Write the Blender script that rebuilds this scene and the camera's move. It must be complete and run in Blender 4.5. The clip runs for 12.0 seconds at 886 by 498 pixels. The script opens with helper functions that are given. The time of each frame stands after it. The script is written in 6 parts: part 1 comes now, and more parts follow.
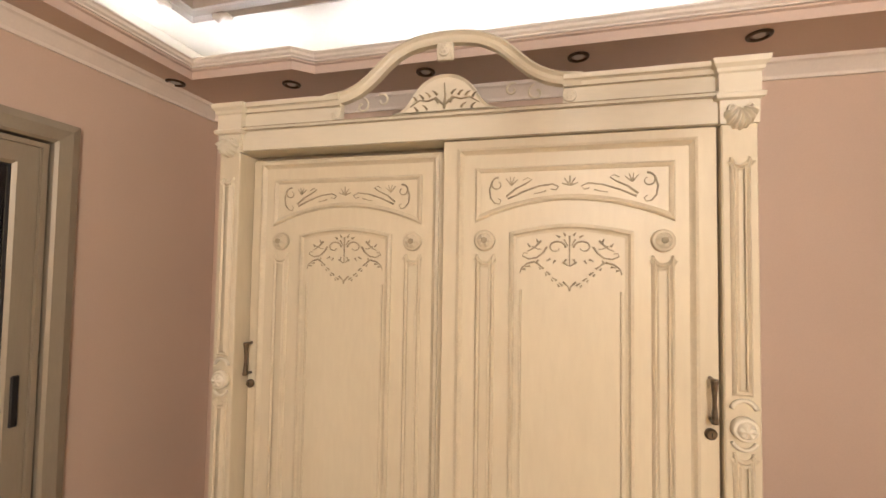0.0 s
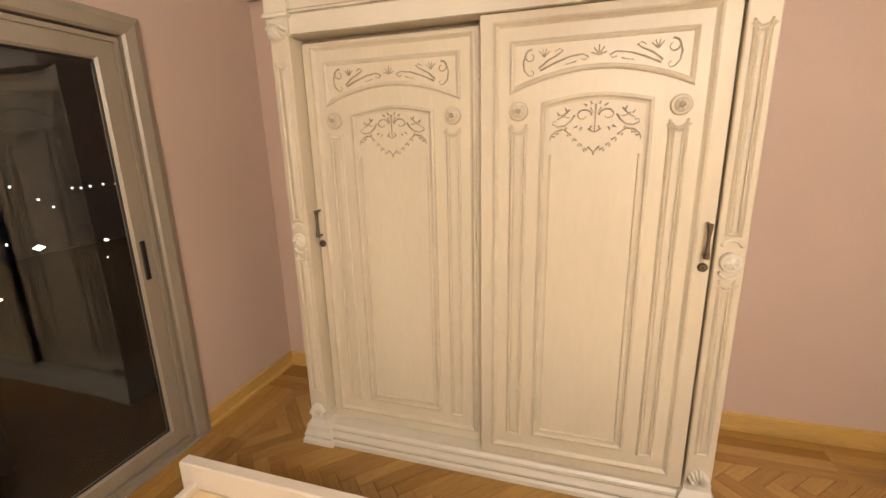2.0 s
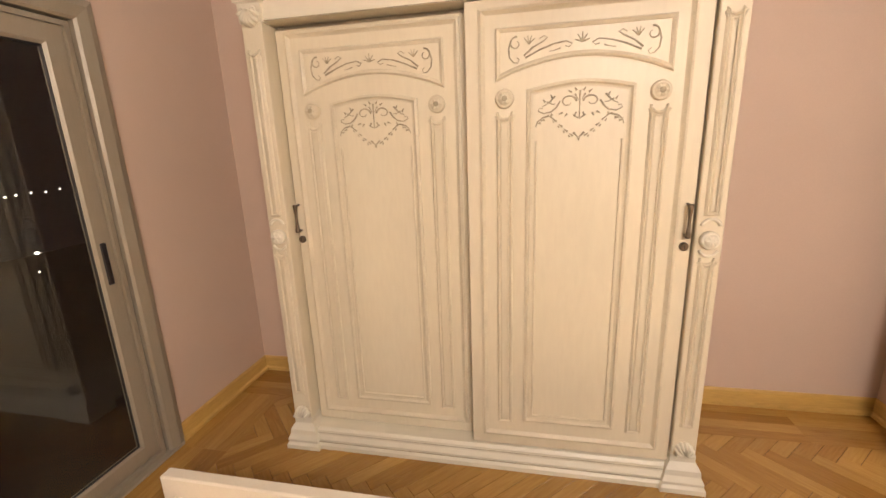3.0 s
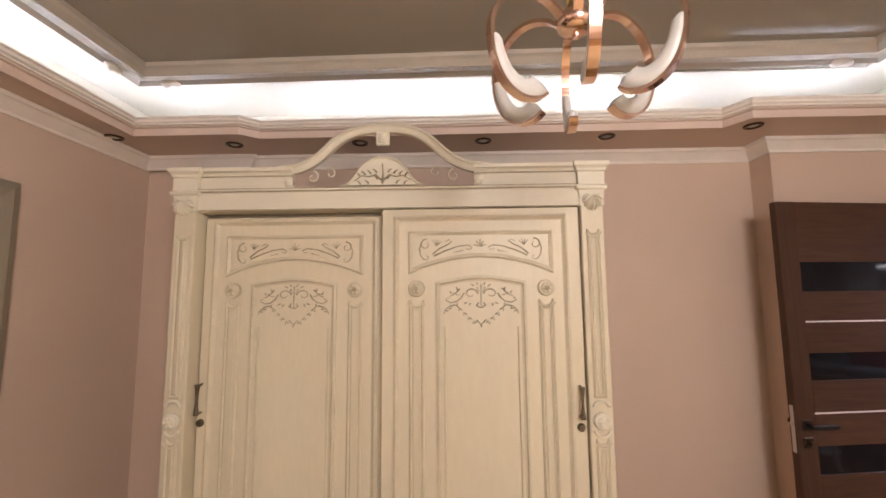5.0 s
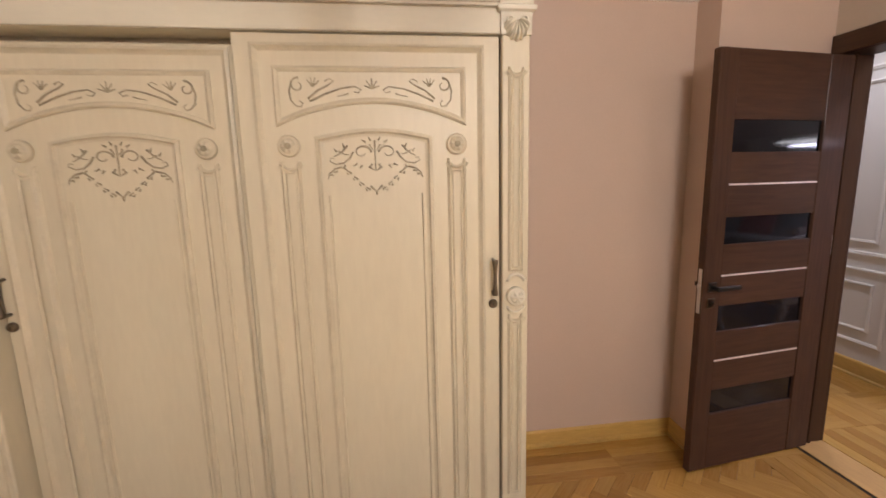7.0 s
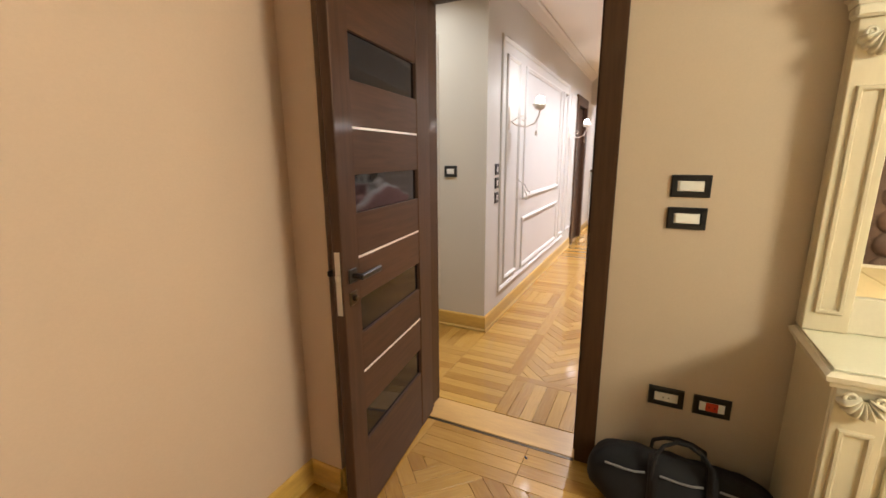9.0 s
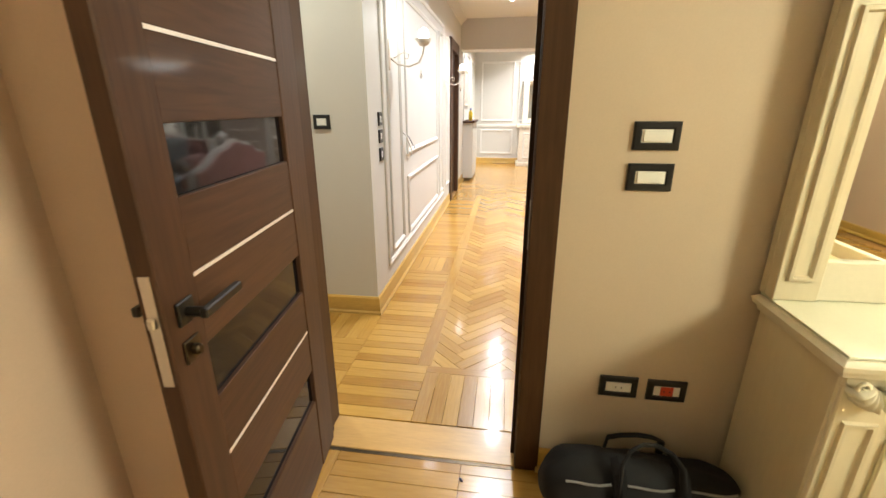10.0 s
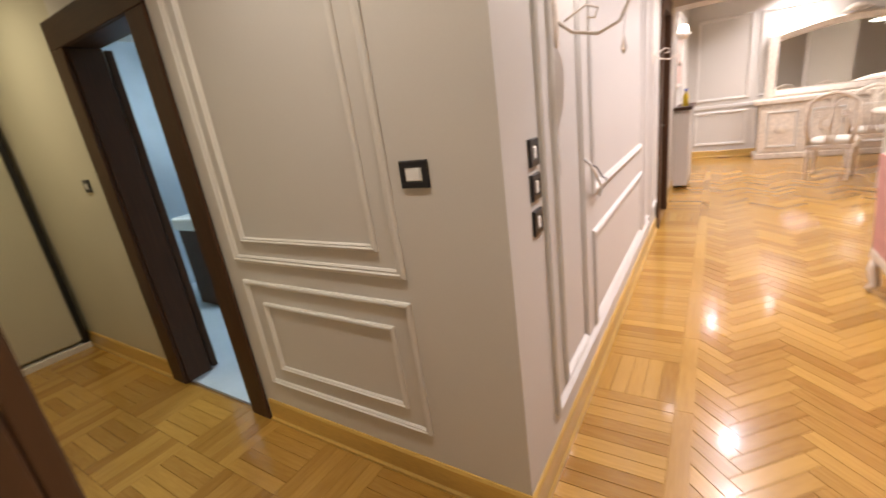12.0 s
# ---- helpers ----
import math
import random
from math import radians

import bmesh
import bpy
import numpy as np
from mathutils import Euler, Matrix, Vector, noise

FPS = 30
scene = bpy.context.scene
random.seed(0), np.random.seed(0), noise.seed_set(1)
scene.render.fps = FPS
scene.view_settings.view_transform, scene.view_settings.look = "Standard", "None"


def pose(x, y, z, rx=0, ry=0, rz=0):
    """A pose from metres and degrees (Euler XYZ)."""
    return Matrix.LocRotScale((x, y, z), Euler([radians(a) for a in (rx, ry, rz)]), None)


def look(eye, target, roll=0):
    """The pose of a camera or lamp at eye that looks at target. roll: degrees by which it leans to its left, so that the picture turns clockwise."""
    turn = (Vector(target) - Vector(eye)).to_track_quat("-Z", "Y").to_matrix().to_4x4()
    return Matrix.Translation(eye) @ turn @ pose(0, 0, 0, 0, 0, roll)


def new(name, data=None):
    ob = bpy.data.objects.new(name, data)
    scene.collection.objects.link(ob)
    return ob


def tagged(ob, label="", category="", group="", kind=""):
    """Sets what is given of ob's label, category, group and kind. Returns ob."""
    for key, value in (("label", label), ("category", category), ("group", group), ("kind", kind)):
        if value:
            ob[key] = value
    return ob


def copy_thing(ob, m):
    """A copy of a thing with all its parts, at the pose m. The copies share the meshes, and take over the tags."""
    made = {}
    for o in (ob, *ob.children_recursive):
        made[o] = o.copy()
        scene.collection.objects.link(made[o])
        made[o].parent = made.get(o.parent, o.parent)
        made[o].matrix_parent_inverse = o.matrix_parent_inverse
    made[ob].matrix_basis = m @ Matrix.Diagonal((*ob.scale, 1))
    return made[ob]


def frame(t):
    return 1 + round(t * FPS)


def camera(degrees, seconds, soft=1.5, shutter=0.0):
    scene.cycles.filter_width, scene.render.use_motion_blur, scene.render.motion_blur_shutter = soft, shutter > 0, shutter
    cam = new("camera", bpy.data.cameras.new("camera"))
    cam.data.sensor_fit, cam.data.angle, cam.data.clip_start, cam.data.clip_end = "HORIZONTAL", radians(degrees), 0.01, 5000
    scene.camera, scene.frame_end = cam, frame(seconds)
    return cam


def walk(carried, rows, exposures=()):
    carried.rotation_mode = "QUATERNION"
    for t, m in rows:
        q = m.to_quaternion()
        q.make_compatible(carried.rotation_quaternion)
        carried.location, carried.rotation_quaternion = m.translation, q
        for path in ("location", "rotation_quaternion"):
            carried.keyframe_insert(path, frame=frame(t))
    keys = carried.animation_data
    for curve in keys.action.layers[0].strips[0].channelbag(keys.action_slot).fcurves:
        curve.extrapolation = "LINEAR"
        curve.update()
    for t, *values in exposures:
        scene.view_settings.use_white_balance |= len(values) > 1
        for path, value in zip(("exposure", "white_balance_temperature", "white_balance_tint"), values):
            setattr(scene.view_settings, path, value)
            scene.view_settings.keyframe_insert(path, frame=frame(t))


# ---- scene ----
cam = camera(92.7, 12.0, 1.5, 0.2)
PATH = [
    (0, (0.717, 0.813, 1.563), (0.236, 2.753, 1.644), 0.9),
    (0.5, (0.767, 0.674, 1.628), (0.194, 2.59, 1.674), 1.2),
    (1, (0.792, 0.571, 1.623), (0.098, 2.442, 1.485), 0.5),
    (1.5, (0.783, 0.554, 1.579), (0.114, 2.408, 1.242), -0.3),
    (2, (0.726, 0.543, 1.541), (0.146, 2.396, 1.058), -1.4),
    (2.5, (0.628, 0.515, 1.499), (0.165, 2.387, 0.969), -2.1),
    (2.7, (0.608, 0.52, 1.498), (0.18, 2.4, 0.969), -2.2),
    (4.3, (0.619, 0.494, 1.549), (0.336, 2.473, 1.586), -0.7),
    (4.5, (0.63, 0.473, 1.573), (0.408, 2.458, 1.677), -0.6),
    (5, (0.675, 0.42, 1.624), (0.621, 2.407, 1.841), -0.5),
    (5.5, (0.687, 0.391, 1.634), (0.805, 2.368, 1.913), -0.7),
    (6, (0.697, 0.423, 1.64), (0.897, 2.406, 1.812), -1.0),
    (6.5, (0.752, 0.56, 1.601), (0.933, 2.549, 1.502), -1.2),
    (6.7, (0.789, 0.639, 1.579), (0.953, 2.62, 1.352), -1.2),
    (8.3, (0.962, 1.409, 1.37), (2.348, 2.741, 0.819), -0.7),
    (8.5, (1.058, 1.494, 1.375), (2.589, 2.684, 0.886), -0.9),
    (9, (1.249, 1.676, 1.387), (2.997, 2.546, 0.954), -0.4),
    (9.5, (1.452, 1.875, 1.399), (3.317, 2.368, 0.87), 0.2),
    (10, (1.715, 1.987, 1.352), (3.59, 2.261, 0.713), -0.1),
    (10.5, (2.117, 2.033, 1.367), (3.995, 2.248, 0.712), 1.7),
    (11, (2.518, 2.151, 1.386), (4.403, 2.429, 0.778), -1.6),
    (11.5, (2.836, 2.21, 1.358), (4.694, 2.651, 0.762), -4.1),
    (12, (3.188, 2.327, 1.424), (4.774, 3.386, 0.824), -8.0),
]
walk(cam, [(t, look(eye, target, roll)) for t, eye, target, roll in PATH], exposures=[
    (0, 0.04, 6300, 14), (0.5, -0.14, 6300, 13), (1, -0.19, 6400, 13), (1.5, 0.03, 6450, 14), (2, 0.18, 6350, 14), (2.7, 0.28, 6300, 15), (4.5, -0.10, 5900, 13), (5.5, -0.19, 5800, 15), (6.7, -0.22, 5850, 13), (8.5, 0.25, 6500, 12),
    (9, 0.28, 6800, -4), (9.5, 0.30, 6900, -14), (10, 0.54, 6900, -14), (10.5, 0.58, 6950, -8), (11, 0.44, 7250, 3), (11.5, 0.22, 7600, 6), (12, 0.02, 7600, 3)])

# ---- world and exposure ----
world = bpy.data.worlds.new("night")
scene.world = world
world.use_nodes = True
world.node_tree.nodes["Background"].inputs[0].default_value = (0.02, 0.025, 0.05, 1)
world.node_tree.nodes["Background"].inputs[1].default_value = 0.05


# ---- materials ----
def nodes_of(name):
    m = bpy.data.materials.new(name)
    m.use_nodes = True
    nt = m.node_tree
    return m, nt, nt.nodes["Principled BSDF"]


def surface(name, colour, rough=0.5, metal=0.0, vary=0.08, scale=6.0, bump=0.05, fine=90.0, stretch=(1, 1, 1), coat=0.0, second=None):
    """A procedural surface: base colour with two scales of variation and a fine relief."""
    m, nt, b = nodes_of(name)
    tc = nt.nodes.new("ShaderNodeTexCoord")
    mp = nt.nodes.new("ShaderNodeMapping")
    mp.inputs["Scale"].default_value = stretch
    nt.links.new(tc.outputs["Object"], mp.inputs[0])
    n1 = nt.nodes.new("ShaderNodeTexNoise")
    n1.inputs["Scale"].default_value = scale
    n1.inputs["Detail"].default_value = 5
    n2 = nt.nodes.new("ShaderNodeTexNoise")
    n2.inputs["Scale"].default_value = fine
    n2.inputs["Detail"].default_value = 3
    for n in (n1, n2):
        nt.links.new(mp.outputs[0], n.inputs["Vector"])
    mix = nt.nodes.new("ShaderNodeMix")
    mix.data_type = "RGBA"
    c = Vector(colour)
    dark = second or [max(0.0, v * (1 - 2.2 * vary)) for v in c]
    mix.inputs[6].default_value = (*dark, 1)
    mix.inputs[7].default_value = (*[min(1.0, v * (1 + vary)) for v in c], 1)
    add = nt.nodes.new("ShaderNodeMath")
    add.operation = "MULTIPLY_ADD"
    add.inputs[1].default_value = 0.35
    nt.links.new(n2.outputs[0], add.inputs[0])
    sub = nt.nodes.new("ShaderNodeMath")
    sub.operation = "MULTIPLY"
    sub.inputs[1].default_value = 0.75
    nt.links.new(n1.outputs[0], sub.inputs[0])
    nt.links.new(sub.outputs[0], add.inputs[2])
    ramp = nt.nodes.new("ShaderNodeMapRange")
    ramp.inputs["From Min"].default_value = 0.3
    ramp.inputs["From Max"].default_value = 0.75
    nt.links.new(add.outputs[0], ramp.inputs[0])
    nt.links.new(ramp.outputs[0], mix.inputs[0])
    nt.links.new(mix.outputs[2], b.inputs["Base Color"])
    b.inputs["Roughness"].default_value = rough
    b.inputs["Metallic"].default_value = metal
    b.inputs["Coat Weight"].default_value = coat
    b.inputs["Coat Roughness"].default_value = 0.12
    if bump:
        bp = nt.nodes.new("ShaderNodeBump")
        bp.inputs["Strength"].default_value = bump
        bp.inputs["Distance"].default_value = 0.002
        nt.links.new(n2.outputs[0], bp.inputs["Height"])
        nt.links.new(bp.outputs[0], b.inputs["Normal"])
    return m


def plank_wood(name, light, dark, rough, island, stretch=(3, 40, 3), grain=1.0, spread=0.5, coat=0.45):
    """Varnished wood whose tone changes from piece to piece, with long grain."""
    m, nt, b = nodes_of(name)
    if island:
        src = nt.nodes.new("ShaderNodeNewGeometry")
        rnd = src.outputs["Random Per Island"]
    else:
        src = nt.nodes.new("ShaderNodeObjectInfo")
        rnd = src.outputs["Random"]
    uv = nt.nodes.new("ShaderNodeUVMap")
    off = nt.nodes.new("ShaderNodeVectorMath")
    off.operation = "MULTIPLY_ADD"
    off.inputs[1].default_value = (1, 1, 1)
    comb = nt.nodes.new("ShaderNodeCombineXYZ")
    k = nt.nodes.new("ShaderNodeMath")
    k.operation = "MULTIPLY"
    k.inputs[1].default_value = 37.0
    nt.links.new(rnd, k.inputs[0])
    for i in range(3):
        nt.links.new(k.outputs[0], comb.inputs[i])
    nt.links.new(uv.outputs[0], off.inputs[0])
    nt.links.new(comb.outputs[0], off.inputs[2])
    mp = nt.nodes.new("ShaderNodeMapping")
    mp.inputs["Scale"].default_value = stretch
    nt.links.new(off.outputs[0], mp.inputs[0])
    n = nt.nodes.new("ShaderNodeTexNoise")
    n.inputs["Scale"].default_value = 1.6 * grain
    n.inputs["Detail"].default_value = 6
    n.inputs["Distortion"].default_value = 0.6
    nt.links.new(mp.outputs[0], n.inputs["Vector"])
    s = nt.nodes.new("ShaderNodeMath")
    s.operation = "MULTIPLY_ADD"
    s.inputs[1].default_value = spread
    nt.links.new(rnd, s.inputs[0])
    t = nt.nodes.new("ShaderNodeMath")
    t.operation = "MULTIPLY"
    t.inputs[1].default_value = 0.75
    nt.links.new(n.outputs[0], t.inputs[0])
    nt.links.new(t.outputs[0], s.inputs[2])
    mix = nt.nodes.new("ShaderNodeMix")
    mix.data_type = "RGBA"
    mix.inputs[6].default_value = (*light, 1)
    mix.inputs[7].default_value = (*dark, 1)
    nt.links.new(s.outputs[0], mix.inputs[0])
    nt.links.new(mix.outputs[2], b.inputs["Base Color"])
    b.inputs["Roughness"].default_value = rough
    b.inputs["Coat Weight"].default_value = coat
    b.inputs["Coat Roughness"].default_value = 0.1
    b.inputs["Specular IOR Level"].default_value = 0.5 if coat > 0.2 else 0.2
    bp = nt.nodes.new("ShaderNodeBump")
    bp.inputs["Strength"].default_value = 0.12
    bp.inputs["Distance"].default_value = 0.002
    nt.links.new(n.outputs[0], bp.inputs["Height"])
    nt.links.new(bp.outputs[0], b.inputs["Normal"])
    return m


def glow(name, colour, strength):
    m, nt, b = nodes_of(name)
    b.inputs["Base Color"].default_value = (*colour, 1)
    b.inputs["Emission Color"].default_value = (*colour, 1)
    b.inputs["Emission Strength"].default_value = strength
    return m


def clear(name, colour, rough=0.0, ior=1.45):
    m, nt, b = nodes_of(name)
    b.inputs["Base Color"].default_value = (*colour, 1)
    b.inputs["Roughness"].default_value = rough
    b.inputs["IOR"].default_value = ior
    b.inputs["Transmission Weight"].default_value = 1.0
    return m


M_WALL = surface("rose_beige_wall_paint", (0.60, 0.460, 0.370), 0.62, vary=0.03, scale=1.3, bump=0.12, fine=160)
# same rose paint; the east side's light cast is put into the colour
M_WALLEAST = surface("rose_beige_paint_light_cast", (0.565, 0.465, 0.365), 0.62, vary=0.03, scale=1.3, bump=0.12, fine=160)
M_CEIL = surface("greige_ceiling_paint", (0.345, 0.315, 0.265), 0.36, vary=0.03, scale=0.8, bump=0.03, fine=120)
M_SOFFIT = surface("rose_soffit_paint", (0.63, 0.50, 0.43), 0.6, vary=0.03, scale=1.5, bump=0.06)
M_PLASTER = surface("white_plaster_moulding", (0.80, 0.74, 0.68), 0.5, vary=0.04, scale=8, bump=0.08)
M_COVE = surface("white_cove_paint", (0.82, 0.79, 0.70), 0.6, vary=0.03, scale=2.0, bump=0.03)
M_CREAM = surface("cream_painted_wood", (0.665, 0.595, 0.445), 0.42, vary=0.04, scale=2.2, bump=0.08, fine=60, stretch=(1, 1, 0.2), second=(0.60, 0.53, 0.395))
M_CREAM_LIGHT = surface("pale_cream_painted_wood", (0.715, 0.66, 0.535), 0.42, vary=0.04, scale=4.0, bump=0.1, fine=60, stretch=(0.3, 1, 1))
M_GLAZE = surface("antique_glaze_in_carving", (0.42, 0.355, 0.24), 0.55, vary=0.25, scale=30, bump=0.1)
M_GROOVE = surface("glazed_groove_moulding", (0.625, 0.55, 0.405), 0.45, vary=0.06, scale=10, bump=0.1)
M_WALNUT = plank_wood("dark_walnut_veneer", (0.108, 0.051, 0.029), (0.018, 0.0085, 0.005), 0.50, False, (2.2, 30, 30), 1.3, 0.15, 0.06)
M_FRAMEWOOD = plank_wood("dark_wenge_frame", (0.088, 0.043, 0.021), (0.026, 0.0125, 0.007), 0.48, False, (2.2, 30, 30), 1.2, 0.2, 0.06)
M_BLACKGLASS = surface("black_glass_insert", (0.010, 0.009, 0.011), 0.05, vary=0.02, bump=0)
M_BLACKGLASS.node_tree.nodes["Principled BSDF"].inputs["Specular IOR Level"].default_value = 0.3
M_STEEL = surface("brushed_steel", (0.62, 0.58, 0.55), 0.28, 1.0, vary=0.05, scale=20, bump=0.03, fine=300)
M_INLAY = surface("rose_metal_inlay", (0.88, 0.80, 0.78), 0.35, 0.35, vary=0.03, bump=0)
M_DARKLEVER = surface("blackened_bronze", (0.035, 0.03, 0.026), 0.32, 0.6, vary=0.1, bump=0)
M_BRONZE = surface("dark_bronze_metal", (0.10, 0.075, 0.05), 0.35, 1.0, vary=0.15, scale=30, bump=0.05)
M_PEWTER = surface("aged_pewter_handle", (0.20, 0.165, 0.125), 0.35, 1.0, vary=0.2, scale=60, bump=0.05)
M_ALU = surface("champagne_aluminium", (0.33, 0.285, 0.215), 0.45, 0.2, vary=0.05, scale=5, bump=0.04, fine=200, stretch=(1, 1, 0.1))
M_BLACK = surface("black_plastic", (0.012, 0.012, 0.014), 0.3, vary=0.1, bump=0.02)
M_WHITEPL = surface("white_plastic", (0.80, 0.80, 0.78), 0.35, vary=0.02, bump=0)
M_RED = surface("red_plastic", (0.60, 0.055, 0.03), 0.35, vary=0.05, bump=0)
M_PINE = surface("honey_pine_skirting", (0.58, 0.37, 0.10), 0.32, vary=0.14, scale=5, bump=0.06, fine=70, stretch=(0.25, 0.25, 2), coat=0.4)
M_PLY = surface("pale_plywood", (0.74, 0.58, 0.33), 0.55, vary=0.09, scale=3, bump=0.08, fine=60, stretch=(0.3, 2.2, 1))
M_BEDWHITE = surface("off_white_bed_paint", (0.78, 0.70, 0.57), 0.5, vary=0.04, scale=4, bump=0.08)
M_THRESH = surface("pale_oak_threshold", (0.55, 0.33, 0.12), 0.32, vary=0.12, scale=5, bump=0.05, fine=70, stretch=(2, 0.25, 1), coat=0.3)
M_SEATBLUE = surface("pale_grey_blue_seat_fabric", (0.56, 0.60, 0.59), 0.8, vary=0.06, scale=7, bump=0.25, fine=240)
M_GOLD = surface("rose_gold_metal", (0.82, 0.58, 0.47), 0.2, 1.0, vary=0.05, scale=12, bump=0)
M_OPAL = surface("opal_acrylic", (0.62, 0.60, 0.57), 0.35, vary=0.02, bump=0)
M_CORD = surface("yellow_cable", (0.62, 0.50, 0.05), 0.5, vary=0.05, bump=0)
M_BAG = surface("black_nylon_fabric", (0.006, 0.006, 0.009), 0.85, vary=0.2, scale=14, bump=0.5, fine=320)
M_ZIP = surface("grey_zip", (0.22, 0.22, 0.23), 0.5, vary=0.1, bump=0.1)
M_GREY = surface("light_grey_hall_paint", (0.60, 0.575, 0.53), 0.55, vary=0.02, scale=1.2, bump=0.08, fine=150)
M_HALLWHITE = surface("white_hall_moulding", (0.665, 0.64, 0.595), 0.45, vary=0.02, scale=4, bump=0.05)
M_HALLCEIL = surface("white_hall_ceiling", (0.80, 0.78, 0.74), 0.6, vary=0.02, scale=1, bump=0.03)
M_OLIVE = surface("pale_olive_wall_paint", (0.55, 0.52, 0.40), 0.6, vary=0.03, scale=1.2, bump=0.08)
M_BLUETILE = surface("blue_white_bath_tile", (0.48, 0.58, 0.70), 0.12, vary=0.05, scale=3, bump=0)
M_PORCELAIN = surface("white_porcelain", (0.82, 0.84, 0.86), 0.08, vary=0.01, bump=0)
M_PINK = surface("pink_velvet", (0.64, 0.335, 0.30), 0.8, vary=0.12, scale=9, bump=0.25, fine=260)
M_PALEBLUE = surface("pale_blue_cushion_fabric", (0.52, 0.60, 0.62), 0.8, vary=0.08, scale=7, bump=0.3, fine=240)
M_IVORY = surface("ivory_seat_fabric", (0.74, 0.70, 0.62), 0.8, vary=0.05, scale=7, bump=0.25, fine=240)
M_CARVED = surface("antique_white_carved_wood", (0.74, 0.66, 0.56), 0.45, vary=0.12, scale=22, bump=0.2)
M_TUFT = surface("red_tufted_velvet", (0.62, 0.23, 0.25), 0.75, vary=0.2, scale=14, bump=0.3)
M_CURTAIN = surface("pale_satin_curtain", (0.78, 0.74, 0.67), 0.55, vary=0.06, scale=4, bump=0.1)
M_TAUPE = surface("taupe_curtain", (0.50, 0.45, 0.38), 0.6, vary=0.06, scale=4, bump=0.1)
M_MARBLE = surface("cream_glass_top", (0.74, 0.74, 0.60), 0.06, vary=0.03, scale=4, bump=0, coat=0.6)
M_BROWNTUFT = surface("brown_velvet_headboard", (0.15, 0.085, 0.06), 0.6, vary=0.2, scale=10, bump=0.2)
M_NIGHT = surface("night_ground", (0.012, 0.012, 0.014), 0.9, vary=0.2, scale=0.3, bump=0)
M_BOTTLE = surface("yellow_bottle", (0.75, 0.55, 0.06), 0.25, vary=0.05, bump=0)
M_FLOOR_BASE = surface("dark_floor_joint", (0.30, 0.16, 0.05), 0.6, vary=0.2, scale=8, bump=0.05)
M_PARQ = plank_wood("oak_parquet_piece", (0.57, 0.335, 0.085), (0.31, 0.155, 0.030), 0.24, False, (5, 60, 5), 1.0, 0.62)
M_PARQS = plank_wood("oak_parquet_joined", (0.57, 0.335, 0.085), (0.31, 0.155, 0.030), 0.24, True, (5, 60, 5), 1.0, 0.62)
M_MIRROR = surface("silver_mirror", (0.86, 0.87, 0.85), 0.02, 1.0, vary=0.0, bump=0)
M_GLASS = clear("dark_window_glass", (0.72, 0.71, 0.66), 0.0, 1.62)
M_PANEGLASS = surface("night_window_pane", (0.05, 0.042, 0.03), 0.06, vary=0.05, bump=0)
G_LED = glow("cool_led_strip", (0.93, 0.96, 1.0), 62.0)
G_PANEL = glow("warm_ceiling_lamp", (1.0, 0.90, 0.76), 14.0)
G_SPOT = glow("warm_spot_lens", (1.0, 0.93, 0.86), 30.0)
G_BULB = glow("sconce_bulb", (1.0, 0.94, 0.90), 10.0)
G_CITY = glow("street_light", (1.0, 0.93, 0.80), 6.0)
G_CITYW = glow("amber_street_light", (1.0, 0.72, 0.30), 12.0)
G_TUBE = glow("chandelier_glow", (1.0, 0.96, 0.92), 9.0)
G_BATH = glow("bath_fill_glow", (0.72, 0.86, 1.0), 130.0)


# ---- mesh helpers ----
def part(name, bm, material, parent=None, label="", smooth=False):
    """Links a bmesh as one mesh object, under a thing or under a part."""
    me = bpy.data.meshes.new(name)
    bmesh.ops.recalc_face_normals(bm, faces=bm.faces)
    bm.to_mesh(me)
    bm.free()
    if smooth:
        for p in me.polygons:
            p.use_smooth = True
    for m in (material if isinstance(material, (list, tuple)) else [material]):
        me.materials.append(m)
    if not isinstance(material, (list, tuple)) and material in (M_WALNUT, M_FRAMEWOOD):
        size = [max(v.co[i] for v in me.vertices) - min(v.co[i] for v in me.vertices) for i in range(3)]
        long = size.index(max(size))
        uv = me.uv_layers.new(name="UVMap")
        for lp in me.loops:
            c = me.vertices[lp.vertex_index].co
            uv.data[lp.index].uv = (c[long], c[(long + 1) % 3] + c[(long + 2) % 3])
    ob = new(name, me)
    if parent:
        ob.parent = parent
    if label:
        ob["label"] = label
    return ob


def thing(name, label, category, group="", kind="", at=(0, 0, 0), turn=0.0):
    ob = new(name)
    ob.empty_display_size = 0.05
    ob.matrix_basis = pose(*at, 0, 0, turn)
    return tagged(ob, label, category, group, kind)


def box(x0, x1, y0, y1, z0, z1, bevel=0.0, bm=None, seg=1):
    own = bm is None
    b = bmesh.new() if own or bevel else bm
    vs = [b.verts.new((x, y, z)) for z in (z0, z1) for y in (y0, y1) for x in (x0, x1)]
    for f in ((0, 2, 3, 1), (4, 5, 7, 6), (0, 1, 5, 4), (2, 6, 7, 3), (0, 4, 6, 2), (1, 3, 7, 5)):
        b.faces.new([vs[i] for i in f])
    if bevel:
        bmesh.ops.bevel(b, geom=list(b.edges), offset=bevel, segments=seg, affect="EDGES", profile=0.6)
        if not own:
            join(bm, b)
            return bm
    return b


def join(bm, other):
    """Adds the geometry of another bmesh to bm."""
    table = {v: bm.verts.new(v.co) for v in other.verts}
    for f in other.faces:
        try:
            bm.faces.new([table[v] for v in f.verts])
        except ValueError:
            pass
    other.free()
    return bm


def moved(bm, m):
    bmesh.ops.transform(bm, matrix=m, verts=bm.verts)
    return bm


